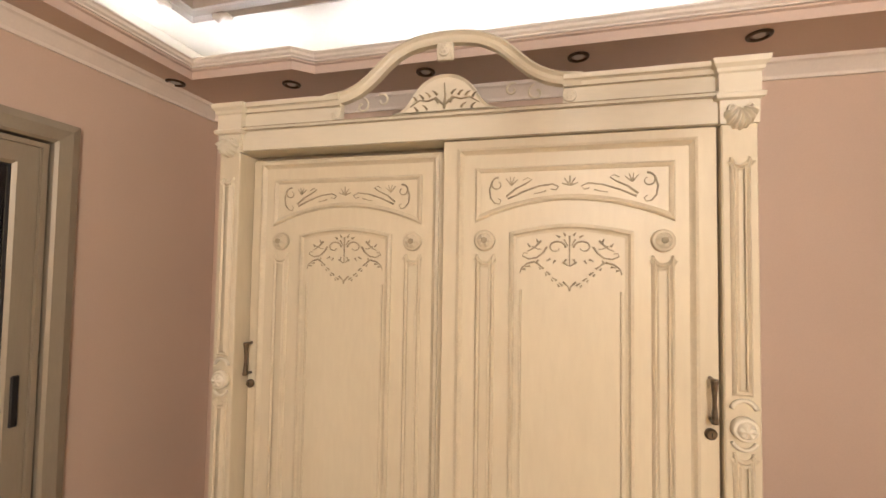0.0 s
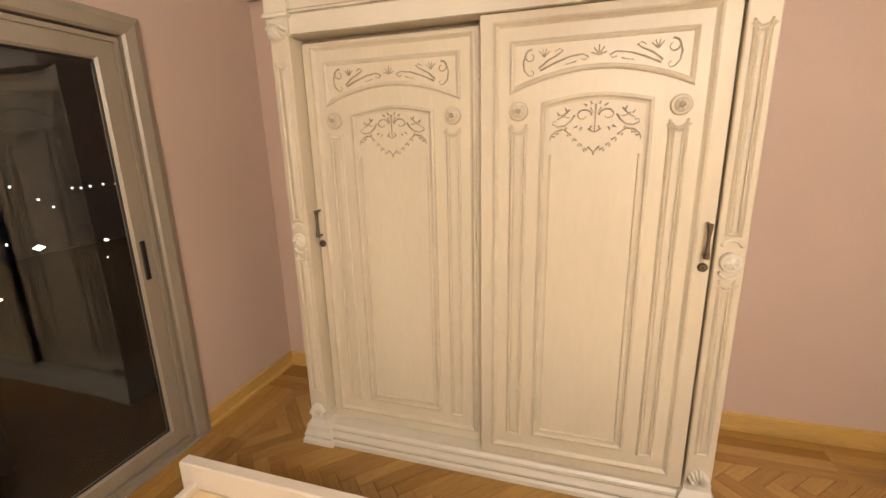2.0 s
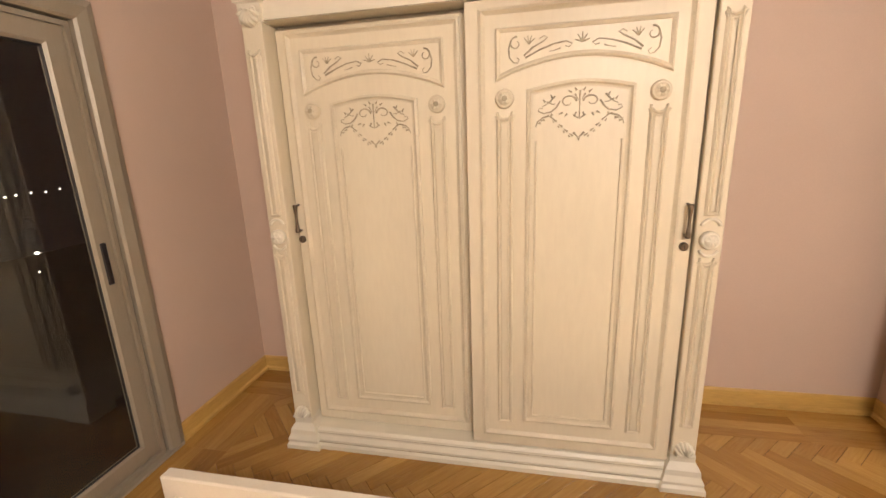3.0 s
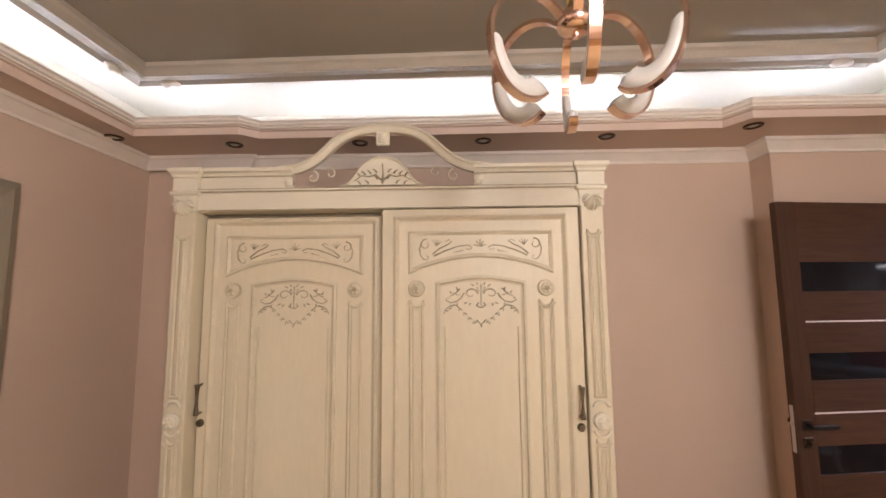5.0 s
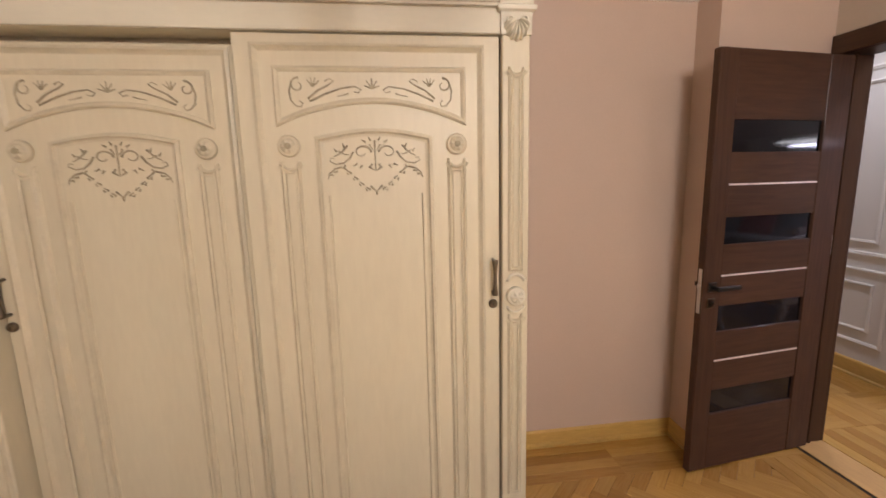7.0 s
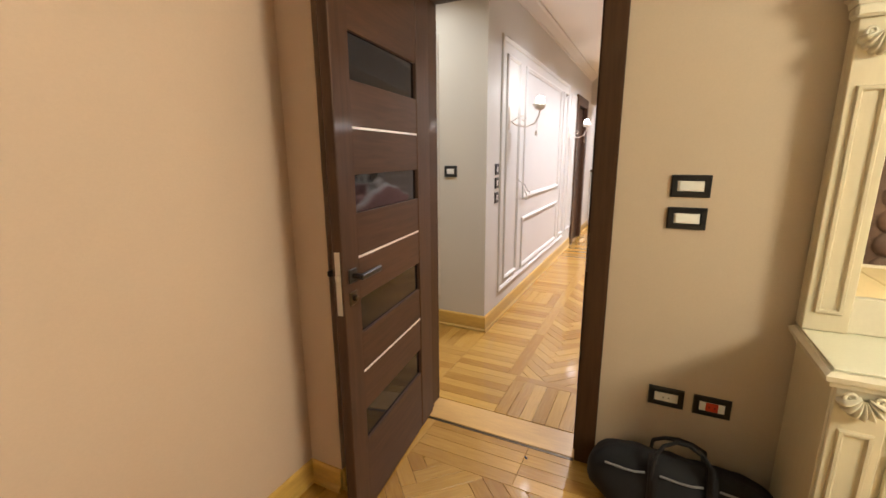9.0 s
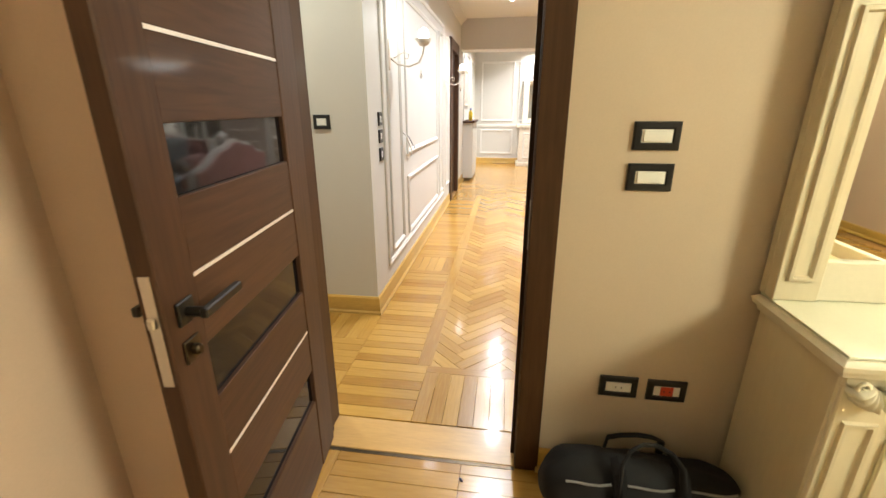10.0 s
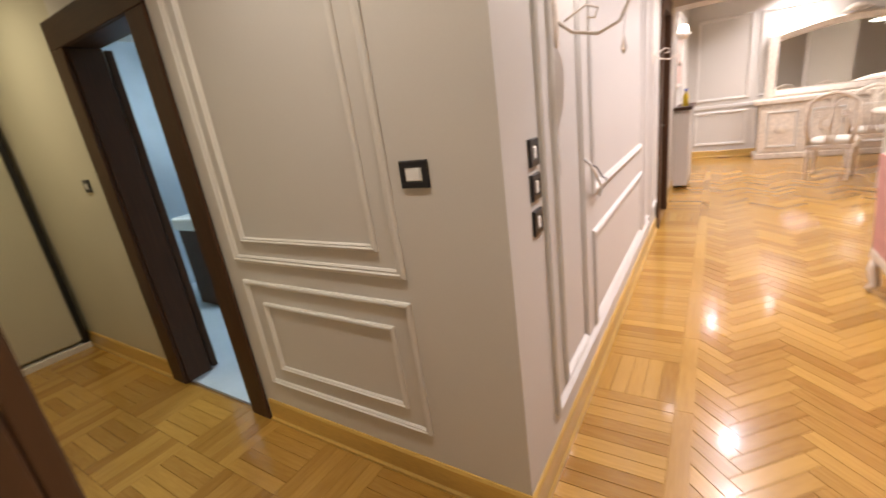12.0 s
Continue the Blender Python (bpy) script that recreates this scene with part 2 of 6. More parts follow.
def tube(pts, r, n=6, bm=None, ends=None, flat=1.0):
    """A round bar along points; ends gives the radius factor at start and end."""
    bm = bm or bmesh.new()
    pts = [Vector(p) for p in pts]
    rings, up = [], None
    for i, p in enumerate(pts):
        d = (pts[min(i + 1, len(pts) - 1)] - pts[max(i - 1, 0)]).normalized()
        if up is None:
            up = d.orthogonal().normalized()
        up = (up - d * up.dot(d)).normalized()
        side = d.cross(up)
        k = 1.0
        if ends:
            s = i / (len(pts) - 1)
            k = ends[0] * (1 - s) + ends[1] * s
        rings.append([bm.verts.new(p + (up * math.cos(a) + side * flat * math.sin(a)) * r * k) for a in [2 * math.pi * j / n for j in range(n)]])
    for a, b in zip(rings, rings[1:]):
        for j in range(n):
            bm.faces.new((a[j], a[(j + 1) % n], b[(j + 1) % n], b[j]))
    bm.faces.new(rings[0][::-1])
    bm.faces.new(rings[-1])
    return bm


def lathe(profile, n=16, bm=None, m=None):
    """Turns (radius, height) points round z."""
    b = bmesh.new()
    rings = []
    for r, z in profile:
        if r < 1e-6:
            rings.append([b.verts.new((0, 0, z))])
        else:
            rings.append([b.verts.new((r * math.cos(2 * math.pi * j / n), r * math.sin(2 * math.pi * j / n), z)) for j in range(n)])
    for a, c in zip(rings, rings[1:]):
        for j in range(n):
            k = (j + 1) % n
            if len(a) == 1 and len(c) == 1:
                continue
            if len(a) == 1:
                b.faces.new((a[0], c[j], c[k]))
            elif len(c) == 1:
                b.faces.new((a[j], a[k], c[0]))
            else:
                b.faces.new((a[j], a[k], c[k], c[j]))
    for r in (rings[0], rings[-1]):
        if len(r) > 2:
            b.faces.new(r)
    if m is not None:
        moved(b, m)
    if bm is None:
        return b
    return join(bm, b)


def outline(pts, closed, profile, place, bm=None):
    """A moulding along 2D points: profile rows (offset to the left, height); place(u, v, h) gives the spot in the world."""
    bm = bm or bmesh.new()
    p = [Vector(q) for q in pts]
    n = len(p)
    rings = []
    for i in range(n):
        a = p[i - 1] if closed or i else None
        c = p[(i + 1) % n] if closed or i < n - 1 else None
        d1 = (p[i] - a).normalized() if a is not None else None
        d2 = (c - p[i]).normalized() if c is not None else None
        d1, d2 = d1 or d2, d2 or d1
        n1, n2 = Vector((-d1.y, d1.x)), Vector((-d2.y, d2.x))
        mit = (n1 + n2)
        mit = mit / max(0.25, mit.length_squared / 2)
        rings.append([bm.verts.new(place(p[i].x + mit.x * o, p[i].y + mit.y * o, h)) for o, h in profile])
    k = len(profile)
    for i in range(n if closed else n - 1):
        a, b = rings[i], rings[(i + 1) % n]
        for j in range(k - 1):
            bm.faces.new((a[j], b[j], b[j + 1], a[j + 1]))
    if not closed:
        for r in (rings[0], rings[-1]):
            if k > 2:
                bm.faces.new(r)
    return bm


def slab(pts, h0, h1, place, bm=None):
    """A plate with a 2D outline between two heights."""
    bm = bm or bmesh.new()
    lo = [bm.verts.new(place(u, v, h0)) for u, v in pts]
    hi = [bm.verts.new(place(u, v, h1)) for u, v in pts]
    bm.faces.new(lo[::-1])
    bm.faces.new(hi)
    for i in range(len(pts)):
        j = (i + 1) % len(pts)
        bm.faces.new((lo[i], lo[j], hi[j], hi[i]))
    return bm


def rect(u0, u1, v0, v1):
    return [(u0, v0), (u1, v0), (u1, v1), (u0, v1)]


def arc(cx, cy, r, a0, a1, n=10):
    return [(cx + r * math.cos(radians(a0 + (a1 - a0) * i / n)), cy + r * math.sin(radians(a0 + (a1 - a0) * i / n))) for i in range(n + 1)]


def puff(sx, sy, sz, p=3.2, n=14):
    """A cushion-like rounded block centred at the origin."""
    b = bmesh.new()
    bmesh.ops.create_uvsphere(b, u_segments=2 * n, v_segments=n, radius=1)
    for v in b.verts:
        c = v.co
        k = (abs(c.x) ** p + abs(c.y) ** p + abs(c.z) ** p) ** (-1 / p)
        v.co = Vector((c.x * k * sx, c.y * k * sy, c.z * k * sz))
    return b


def panel_ring(rectangle, place, width=0.03, height=0.018, bm=None):
    """A picture-frame wall moulding."""
    w, h = width, height
    return outline(rectangle, True, [(0, 0), (0, h * 0.55), (w * 0.2, h * 0.9), (w * 0.45, h), (w * 0.6, h * 0.6), (w * 0.8, h * 0.7), (w, h * 0.3), (w, 0)], place, bm)


def spiral(cx, cy, r0, r1, a0, a1, n=18):
    return [(cx + (r0 + (r1 - r0) * i / n) * math.cos(radians(a0 + (a1 - a0) * i / n)), cy + (r0 + (r1 - r0) * i / n) * math.sin(radians(a0 + (a1 - a0) * i / n))) for i in range(n + 1)]


def shell(width, height, depth):
    """A carved fan shell in the x-z plane, facing -y, its root at the bottom: one scalloped sheet with seven ribs."""
    b = bmesh.new()
    across, out = 42, 6
    rows = []
    for j in range(out + 1):
        r = 0.16 + 0.84 * j / out
        row = []
        for i in range(across + 1):
            s = i / across
            a = radians(-78 + 156 * s)
            rib = abs(math.cos(math.pi * (7 * s - 0.5)))
            edge = r * (0.93 + 0.09 * rib * r)
            y = -depth * (0.35 + 0.95 * math.sin(0.72 * math.pi * r)) * (0.28 + 0.72 * rib ** 0.7) if j < out else -0.1 * depth
            row.append(b.verts.new((math.sin(a) * width * 0.54 * edge, y, height * (0.08 + 0.80 * math.cos(a) * edge))))
        rows.append(row)
    for lo, hi in zip(rows, rows[1:]):
        for i in range(across):
            b.faces.new((lo[i], lo[i + 1], hi[i + 1], hi[i]))
    rim = rows[-1] + rows[0][::-1]
    back = [b.verts.new((v.co.x, depth * 0.3, v.co.z)) for v in rim]
    for i in range(across):
        b.faces.new((rim[i], rim[i + 1], back[i + 1], back[i]))
    return b


def volute(width, height, depth, s):
    """One curled end at the root of a shell."""
    return tube([(s * u, -depth * 0.5, v) for u, v in spiral(width * 0.27, height * 0.14, width * 0.02, width * 0.15, 0, 420, 14)], width * 0.05, 6)


def carved_shell(name, size, m, parent, label):
    part(name, moved(shell(*size), m), M_CREAM_LIGHT, parent, label, smooth=True)
    for s in (-1, 1):
        part("volute", moved(volute(*size, s), m), M_CREAM_LIGHT, parent, smooth=True)


def smooth_line(pts, n=4):
    """Catmull-Rom points through the given ones."""
    p = [2 * Vector(pts[0]) - Vector(pts[1])] + [Vector(q) for q in pts] + [2 * Vector(pts[-1]) - Vector(pts[-2])]
    out = []
    for a, b, c, d in zip(p, p[1:], p[2:], p[3:]):
        for k in range(n):
            t = k / n
            out.append(tuple(0.5 * (2 * b + (c - a) * t + (2 * a - 5 * b + 4 * c - d) * t * t + (3 * b - a - 3 * c + d) * t ** 3)))
    return out + [tuple(p[-2])]


# ---- bedroom shell ----
XW, XE, YN, YS = -1.20, 3.06, 2.91, -1.90
ZS, ZC = 2.467, 2.742
plan = lambda u, v, h: (u, v, h)


def wall(name, bm, material, label):
    return tagged(part(name, bm, material), label, "wall", kind="structure")


b = box(XW - 0.2, XW, YS - 0.2, -0.02, 0, ZC + 0.1)
box(XW - 0.2, XW, 2.12, YN + 0.2, 0, ZC + 0.1, bm=b)
box(XW - 0.2, XW, -0.02, 2.12, 2.10, ZC + 0.1, bm=b)
wall("wall_west", b, M_WALL, "rose-beige painted bedroom wall round the balcony door")
b = box(XW, XE, YN, YN + 0.2, 0, ZC + 0.1)
wall("wall_north", b, M_WALL, "rose-beige painted bedroom wall behind the wardrobe")
b = box(2.43, XE, 2.745, YN, 0, ZS)
wall("wall_pier", b, M_WALL, "shallow rose-beige pier beside the bedroom door")
b = box(XW, XE, YS - 0.2, YS, 0, ZC + 0.1)
wall("wall_south", b, M_WALL, "plain rose-beige bedroom wall behind the bed")
XO = XE + 0.16
b = box(XE, XO, YS, 1.855, 0, ZC + 0.1)
box(XE, XO, 2.70, 9.0, 0, ZC + 0.1, bm=b)
box(XE, XO, 1.855, 2.70, 2.14, ZC + 0.1, bm=b)
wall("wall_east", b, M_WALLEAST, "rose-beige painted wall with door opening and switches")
tagged(part("ceiling", box(XW - 0.2, XO, YS - 0.2, YN + 0.2, ZC, ZC + 0.1), M_CEIL), "matt greige painted tray ceiling of the bedroom", "ceiling", kind="structure")

# dropped soffit with stepped corners, its upstand and the crown along the walls
edge = [(-1.0, -1.60), (2.80, -1.60), (2.80, 2.43), (2.13, 2.43), (2.06, 2.55), (-0.36, 2.58), (-0.44, 2.51), (-1.0, 2.51)]
hole = [(XW, YS), (XE, YS), (XE, YN), (XW, YN)]
b = bmesh.new()
for z in (ZS, ZS + 0.03):
    lo = [b.verts.new((x, y, z)) for x, y in edge]
    ou = [b.verts.new((x, y, z)) for x, y in hole]
    for f in ((ou[0], ou[1], lo[1], lo[0]), (ou[1], ou[2], lo[2], lo[1]), (ou[2], ou[3], lo[7], lo[6], lo[5], lo[4], lo[3], lo[2]), (ou[3], ou[0], lo[0], lo[7])):
        b.faces.new(f)
tagged(part("ceiling_soffit", b, M_SOFFIT), "rose-painted dropped soffit round the tray ceiling", "ceiling", kind="structure")
b = outline(edge, True, [(-0.004, ZS - 0.003), (0.004, ZS - 0.003), (0.006, ZS + 0.034), (0.018, ZS + 0.038), (0.018, ZS + 0.046), (-0.06, ZS + 0.046), (-0.06, ZS)], plan)
tagged(part("trim_fascia", b, M_SOFFIT), "rose-painted fascia of the soffit", "trim", kind="structure")
b = outline(edge, True, [(0.0, ZS + 0.047), (0.024, ZS + 0.048), (0.020, ZS + 0.057), (0.031, ZS + 0.063), (0.033, ZS + 0.074), (0.041, ZS + 0.079), (0.041, ZS + 0.086), (-0.02, ZS + 0.086), (-0.02, ZS + 0.047)], plan)
tagged(part("trim_cove_edge", b, M_PLASTER), "white plaster moulding along the lit cove", "trim", kind="structure")
walls_in = [(XW, YS), (XE, YS), (XE, 2.745), (2.43, 2.745), (2.43, YN), (-0.56, YN), (-0.56, YN - 0.03), (XW, YN - 0.03)]
b = outline(walls_in, True, [(0, ZS - 0.075), (0.012, ZS - 0.075), (0.016, ZS - 0.062), (0.05, ZS - 0.022), (0.062, ZS - 0.016), (0.066, ZS - 0.001), (0, ZS - 0.001)], plan)
tagged(part("trim_crown", b, M_PLASTER), "white plaster crown moulding under the soffit", "trim", kind="structure")
# moulding on the upper ceiling
inner = [(-0.80, -1.35), (2.56, -1.35), (2.56, 2.24), (-0.80, 2.30)]
b = outline(inner, True, [(-0.15, ZC), (-0.15, ZC - 0.03), (-0.12, ZC - 0.05), (-0.10, ZC - 0.035), (-0.05, ZC - 0.03), (-0.04, ZC - 0.05), (-0.02, ZC - 0.055), (0.0, ZC - 0.03), (0.012, ZC - 0.02), (0.012, ZC)], plan)
tagged(part("trim_ceiling", b, surface("greige_plaster_moulding", (0.44, 0.395, 0.335), 0.45, vary=0.04, scale=8, bump=0.05)), "stepped greige plaster moulding on the ceiling", "trim", kind="structure")
for cx, cy, sx, sy in ((-0.92, 2.42, 1, -1), (2.68, 2.36, -1, -1)):
    for px, py, lx, ly in ((cx + sx * 0.17, cy, 0.055, 0.026), (cx, cy + sy * 0.17, 0.026, 0.055)):
        b = puff(lx, ly, 0.022, 2.2, 8)
        for v in b.verts:
            v.co.z += 0.005 * math.sin(90 * (v.co.x + v.co.y))
        tagged(part("trim_corner_ornament", moved(b, pose(px, py, ZC - 0.040)), M_PLASTER, smooth=True), "carved white plaster corner ornament on the ceiling", "ornament")
# cove walls between soffit and ceiling are the room's own walls, painted white
b = box(XW, XW + 0.006, YS, YN, ZS + 0.03, ZC)
box(XE - 0.006, XE, YS, YN, ZS + 0.03, ZC, bm=b)
box(XW + 0.006, XE - 0.006, YN - 0.006, YN, ZS + 0.03, ZC, bm=b)
box(XW + 0.006, XE - 0.006, YS, YS + 0.006, ZS + 0.03, ZC, bm=b)
tagged(part("wall_cove", b, M_COVE), "white painted back of the lit cove", "wall", kind="structure")
b = box(XW + 0.006, -0.98, YS, YN, ZC - 0.008, ZC - 0.001)
for e in ((2.74, XE - 0.006, YS + 0.006, YN - 0.006), (-0.98, 2.74, 2.48, YN - 0.006), (-0.98, 2.74, YS + 0.006, -1.53)):
    box(*e, ZC - 0.008, ZC - 0.001, bm=b)
tagged(part("ceiling_cove", b, M_COVE), "white painted ceiling strip over the lit cove", "ceiling", kind="structure")

# led strips lying on the soffit behind the fascia
def led(x0, x1, y0, y1):
    t = thing("led_strip", "cool white light strip hidden on the soffit", "light strip", "cove light strips")
    part("tape", box(x0, x1, y0, y1, ZS + 0.031, ZS + 0.035), M_WHITEPL, t)
    part("diodes", box(x0 + 0.002, x1 - 0.002, y0 + 0.002, y1 - 0.002, ZS + 0.035, ZS + 0.038), G_LED, t)


led(-0.30, 2.00, 2.66, 2.675)
led(-1.10, -1.085, -1.5, 2.40)
led(2.87, 2.885, -1.5, 2.34)
led(-0.9, 2.7, -1.68, -1.665)
led(2.16, 2.80, 2.52, 2.535)
led(-1.0, -0.46, 2.60, 2.615)

# recessed spots, not lit
def downlight(x, y, z, mat=M_OPAL, ring=M_BRONZE, label="small dark bronze recessed spot with a pale lens", group="bedroom spots"):
    t = thing("downlight", label, "spot light", group, at=(x, y, z))
    part("bezel", lathe([(0.046, 0.0), (0.044, -0.006), (0.034, -0.008), (0.030, -0.002), (0.030, 0.0)], 24), ring, t, smooth=True)
    part("lens", lathe([(0.0, -0.0035), (0.020, -0.003), (0.022, 0.0)], 20), mat, t, "pale lens")
    return t


for x, y in ((-1.11, 2.52), (-0.54, 2.66), (0.16, 2.67), (0.84, 2.67), (1.50, 2.64), (2.20, 2.53), (2.92, 2.25), (-1.11, 0.6), (2.93, 0.6)):
    downlight(x, y, ZS)

# skirting
def skirting(pts, name, h=0.10, mat=M_PINE, label="honey-coloured varnished pine skirting board"):
    b = outline(pts, False, [(0, 0), (0.026, 0), (0.026, 0.018), (0.014, 0.026), (0.012, h - 0.012), (0.006, h), (0, h)], plan)
    tagged(part(name, b, mat), label, "skirting", kind="structure")


skirting([(2.43, 2.745), (2.43, YN), (XW, YN), (XW, 2.14)], "baseboard")
skirting([(XW, -0.05), (XW, YS), (XE, YS), (XE, 1.82)], "baseboard")
skirting([(3.02, 2.745), (2.43, 2.745)], "baseboard")


# ---- floors ----
tagged(part("floor", box(XW - 0.2, 13.2, -4.6, 9.2, -0.12, -0.012), M_FLOOR_BASE), "dark joint bed under the oak parquet", "floor", kind="structure")
FLOOR = bpy.data.objects["floor"]
PL, PW = 0.35, 0.07


def plank_mesh(length, width, top, name="parquet"):
    g = 0.0007
    me = bpy.data.meshes.new(name)
    x, y, c = length / 2 - g, width / 2 - g, 0.0012
    vs = [(-x, -y, top - 0.012), (x, -y, top - 0.012), (x, y, top - 0.012), (-x, y, top - 0.012), (-x, -y, top - c), (x, -y, top - c), (x, y, top - c), (-x, y, top - c),
          (-x + c, -y + c, top), (x - c, -y + c, top), (x - c, y - c, top), (-x + c, y - c, top)]
    fs = [(0, 1, 5, 4), (1, 2, 6, 5), (2, 3, 7, 6), (3, 0, 4, 7), (4, 5, 9, 8), (5, 6, 10, 9), (6, 7, 11, 10), (7, 4, 8, 11), (8, 9, 10, 11)]
    me.from_pydata(vs, [], fs)
    uv = me.uv_layers.new(name="UVMap")
    for lp in me.loops:
        v = me.vertices[lp.vertex_index].co
        uv.data[lp.index].uv = (v.x, v.y)
    return me, vs, fs


def herringbone(x0, x1, y0, y1, turn):
    """Middle points and angles of herringbone pieces whose middle lies in the rectangle."""
    n = round(PL / PW)
    out = []
    ca, sa = math.cos(turn), math.sin(turn)
    cx, cy = (x0 + x1) / 2, (y0 + y1) / 2
    reach = int(math.hypot(x1 - x0, y1 - y0) / 2 / PW) + n + 2
    for j in range(-reach, reach):
        for i in range(-reach, reach):
            k = (i - j) % (2 * n)
            if k == 0:
                u, v, a = (i + n / 2) * PW, (j + 0.5) * PW, 0.0
            elif k == 2 * n - 1:
                u, v, a = (i + 0.5) * PW, (j + n / 2) * PW, math.pi / 2
            else:
                continue
            x, y = cx + ca * u - sa * v, cy + sa * u + ca * v
            if x0 <= x <= x1 and y0 <= y <= y1:
                out.append((x, y, a + turn))
    return out


def strips(x0, x1, y0, y1, width, length, along):
    """Straight pieces laid in rows that fill a rectangle."""
    out = []
    if along == "x":
        rows = max(1, round((y1 - y0) / width))
        for r in range(rows):
            n = max(1, round((x1 - x0) / length))
            for k in range(n):
                out.append((x0 + (k + 0.5) * (x1 - x0) / n, y0 + (r + 0.5) * (y1 - y0) / rows, 0.0, (x1 - x0) / n, (y1 - y0) / rows))
    else:
        for x, y, a, l, w in strips(y0, y1, x0, x1, width, length, "x"):
            out.append((y, x, math.pi / 2, l, w))
    return out


def lay(pieces, top, nearest, label):
    """Lays pieces: the nearest 300 as parts of the floor, the rest joined."""
    pieces = sorted(pieces, key=lambda p: (p[0] - nearest[0]) ** 2 + (p[1] - nearest[1]) ** 2)
    cache = {}
    vs, fs, uvs = [], [], []
    for k, p in enumerate(pieces):
        x, y, a = p[:3]
        l, w = p[3:] if len(p) > 3 else (PL, PW)
        key = (round(l, 3), round(w, 3))
        if key not in cache:
            me, v0, f0 = plank_mesh(l, w, top)
            me.materials.append(M_PARQ)
            cache[key] = (me, v0, f0)
        me, v0, f0 = cache[key]
        dz = random.uniform(-0.0006, 0.0006)
        if k < nearest[2]:
            ob = new("parquet_block", me)
            ob.matrix_basis = Matrix.Translation((x, y, dz)) @ Matrix.Rotation(a, 4, "Z")
            ob.parent = FLOOR
        else:
            o = len(vs)
            c, s = math.cos(a), math.sin(a)
            vs += [(x + c * vx - s * vy, y + s * vx + c * vy, vz + dz) for vx, vy, vz in v0]
            fs += [tuple(o + i for i in f) for f in f0]
            uvs += [(vx, vy) for vx, vy, vz in v0]
    me = bpy.data.meshes.new("parquet_field")
    me.from_pydata(vs, [], fs)
    uv = me.uv_layers.new(name="UVMap")
    for lp in me.loops:
        uv.data[lp.index].uv = uvs[lp.vertex_index]
    me.materials.append(M_PARQS)
    ob = new("parquet_field", me)
    ob.parent = FLOOR
    tagged(ob, label, "", kind="stuff")


# ---- balcony sliding door ----
def slab_yz(x0, x1):
    return lambda u, v, h: (x0 + h * (x1 - x0), u, v)


door = thing("balcony_sliding_door", "closed champagne aluminium sliding door with dark glass", "door")
toward = lambda u, v, h: (XW + h, u, v)
b = outline([(2.14, 0.0), (2.14, 2.115), (-0.04, 2.115), (-0.04, 0.0)], False, [(0, -0.06), (0, 0.022), (0.03, 0.03), (0.075, 0.022), (0.085, 0.012), (0.085, -0.06)], toward)
part("casing", b, M_ALU, door)
b = outline([(2.045, 0.012), (2.045, 2.02), (0.05, 2.02), (0.05, 0.012)], True, [(0, -0.10), (0, 0.0), (0.02, 0.0), (0.022, -0.10)], toward)
part("track_frame", b, M_ALU, door)
for y0, y1, dx in ((1.03, 2.03, -0.03), (0.07, 1.10, -0.075)):
    leaf = part("sash", outline(rect(y0, y1, 0.035, 2.01), True, [(0, -0.016), (0, 0.014), (0.012, 0.018), (0.078, 0.018), (0.09, 0.008), (0.092, -0.016), (0, -0.016)], lambda u, v, h: (XW + dx + h, u, v)), M_ALU, door)
    pane = part("pane", box(XW + dx - 0.004, XW + dx + 0.002, y0 + 0.085, y1 - 0.085, 0.12, 1.93), M_GLASS, leaf, "dark reflecting glass pane")
    pane.visible_shadow = False
    if y1 > 2:
        part("pull_handle", box(XW + dx + 0.017, XW + dx + 0.027, 1.965, 1.992, 0.94, 1.13, 0.004), M_BLACK, leaf, "black recessed pull handle")
        part("seal", outline(rect(y0 + 0.088, y1 - 0.088, 0.122, 1.922), True, [(0, 0.006), (0.008, 0.010), (0.012, 0.004)], lambda u, v, h: (XW + dx + h, u, v)), M_BLACK, leaf)
part("sill", box(XW - 0.14, XW + 0.035, -0.03, 2.13, -0.005, 0.012, 0.003), M_ALU, door)

# night outside the balcony door
tagged(part("ground", box(-90, XW - 0.25, -80, 80, -16.2, -16.0), M_NIGHT), "dark ground outside at night", "ground", kind="structure")
tagged(part("balcony_floor", box(-2.6, XW - 0.2, -1.0, 3.2, -0.2, -0.03), M_NIGHT), "dark balcony floor outside the glass", "floor", kind="structure")
lamps = bmesh.new()
for y, z in ((38.6, -1.6), (39.6, -1.7), (40.7, -1.6), (42.3, -1.5), (43.9, -1.6), (45.6, -1.4), (32.6, -0.9), (34.9, -2.6), (36.2, -3.6), (31.0, -7.0), (27.0, -7.9), (30.7, 0.1), (40.9, -11.0), (25.0, -4.0)):
    lathe([(0, -0.14), (0.14, 0), (0, 0.14)], 6, lamps, pose(-58, y - 1.7, z - 1.0))
tagged(part("street_lights", lamps, G_CITY), "distant white street lights in the night", "street lights", kind="stuff")
lamps = bmesh.new()
for y, z, r in ((32.1, -9.0, 0.6), (39.5, -9.7, 0.32)):
    lathe([(0, -r * 0.6), (r, 0), (0, r * 0.6)], 8, lamps, pose(-58, y, z))
tagged(part("flood_lights", lamps, G_CITY), "bright distant flood lights in the night", "street lights", kind="stuff")
tagged(part("amber_street_light", lathe([(0, -0.2), (0.22, 0), (0, 0.2)], 8, None, pose(-58, 27.5, -13.7)), G_CITYW), "distant amber street light in the night", "street light")


# ---- wardrobe ----
front = lambda u, v, h: (u, -h, v)          # u along x, v up, h towards the viewer (-y)


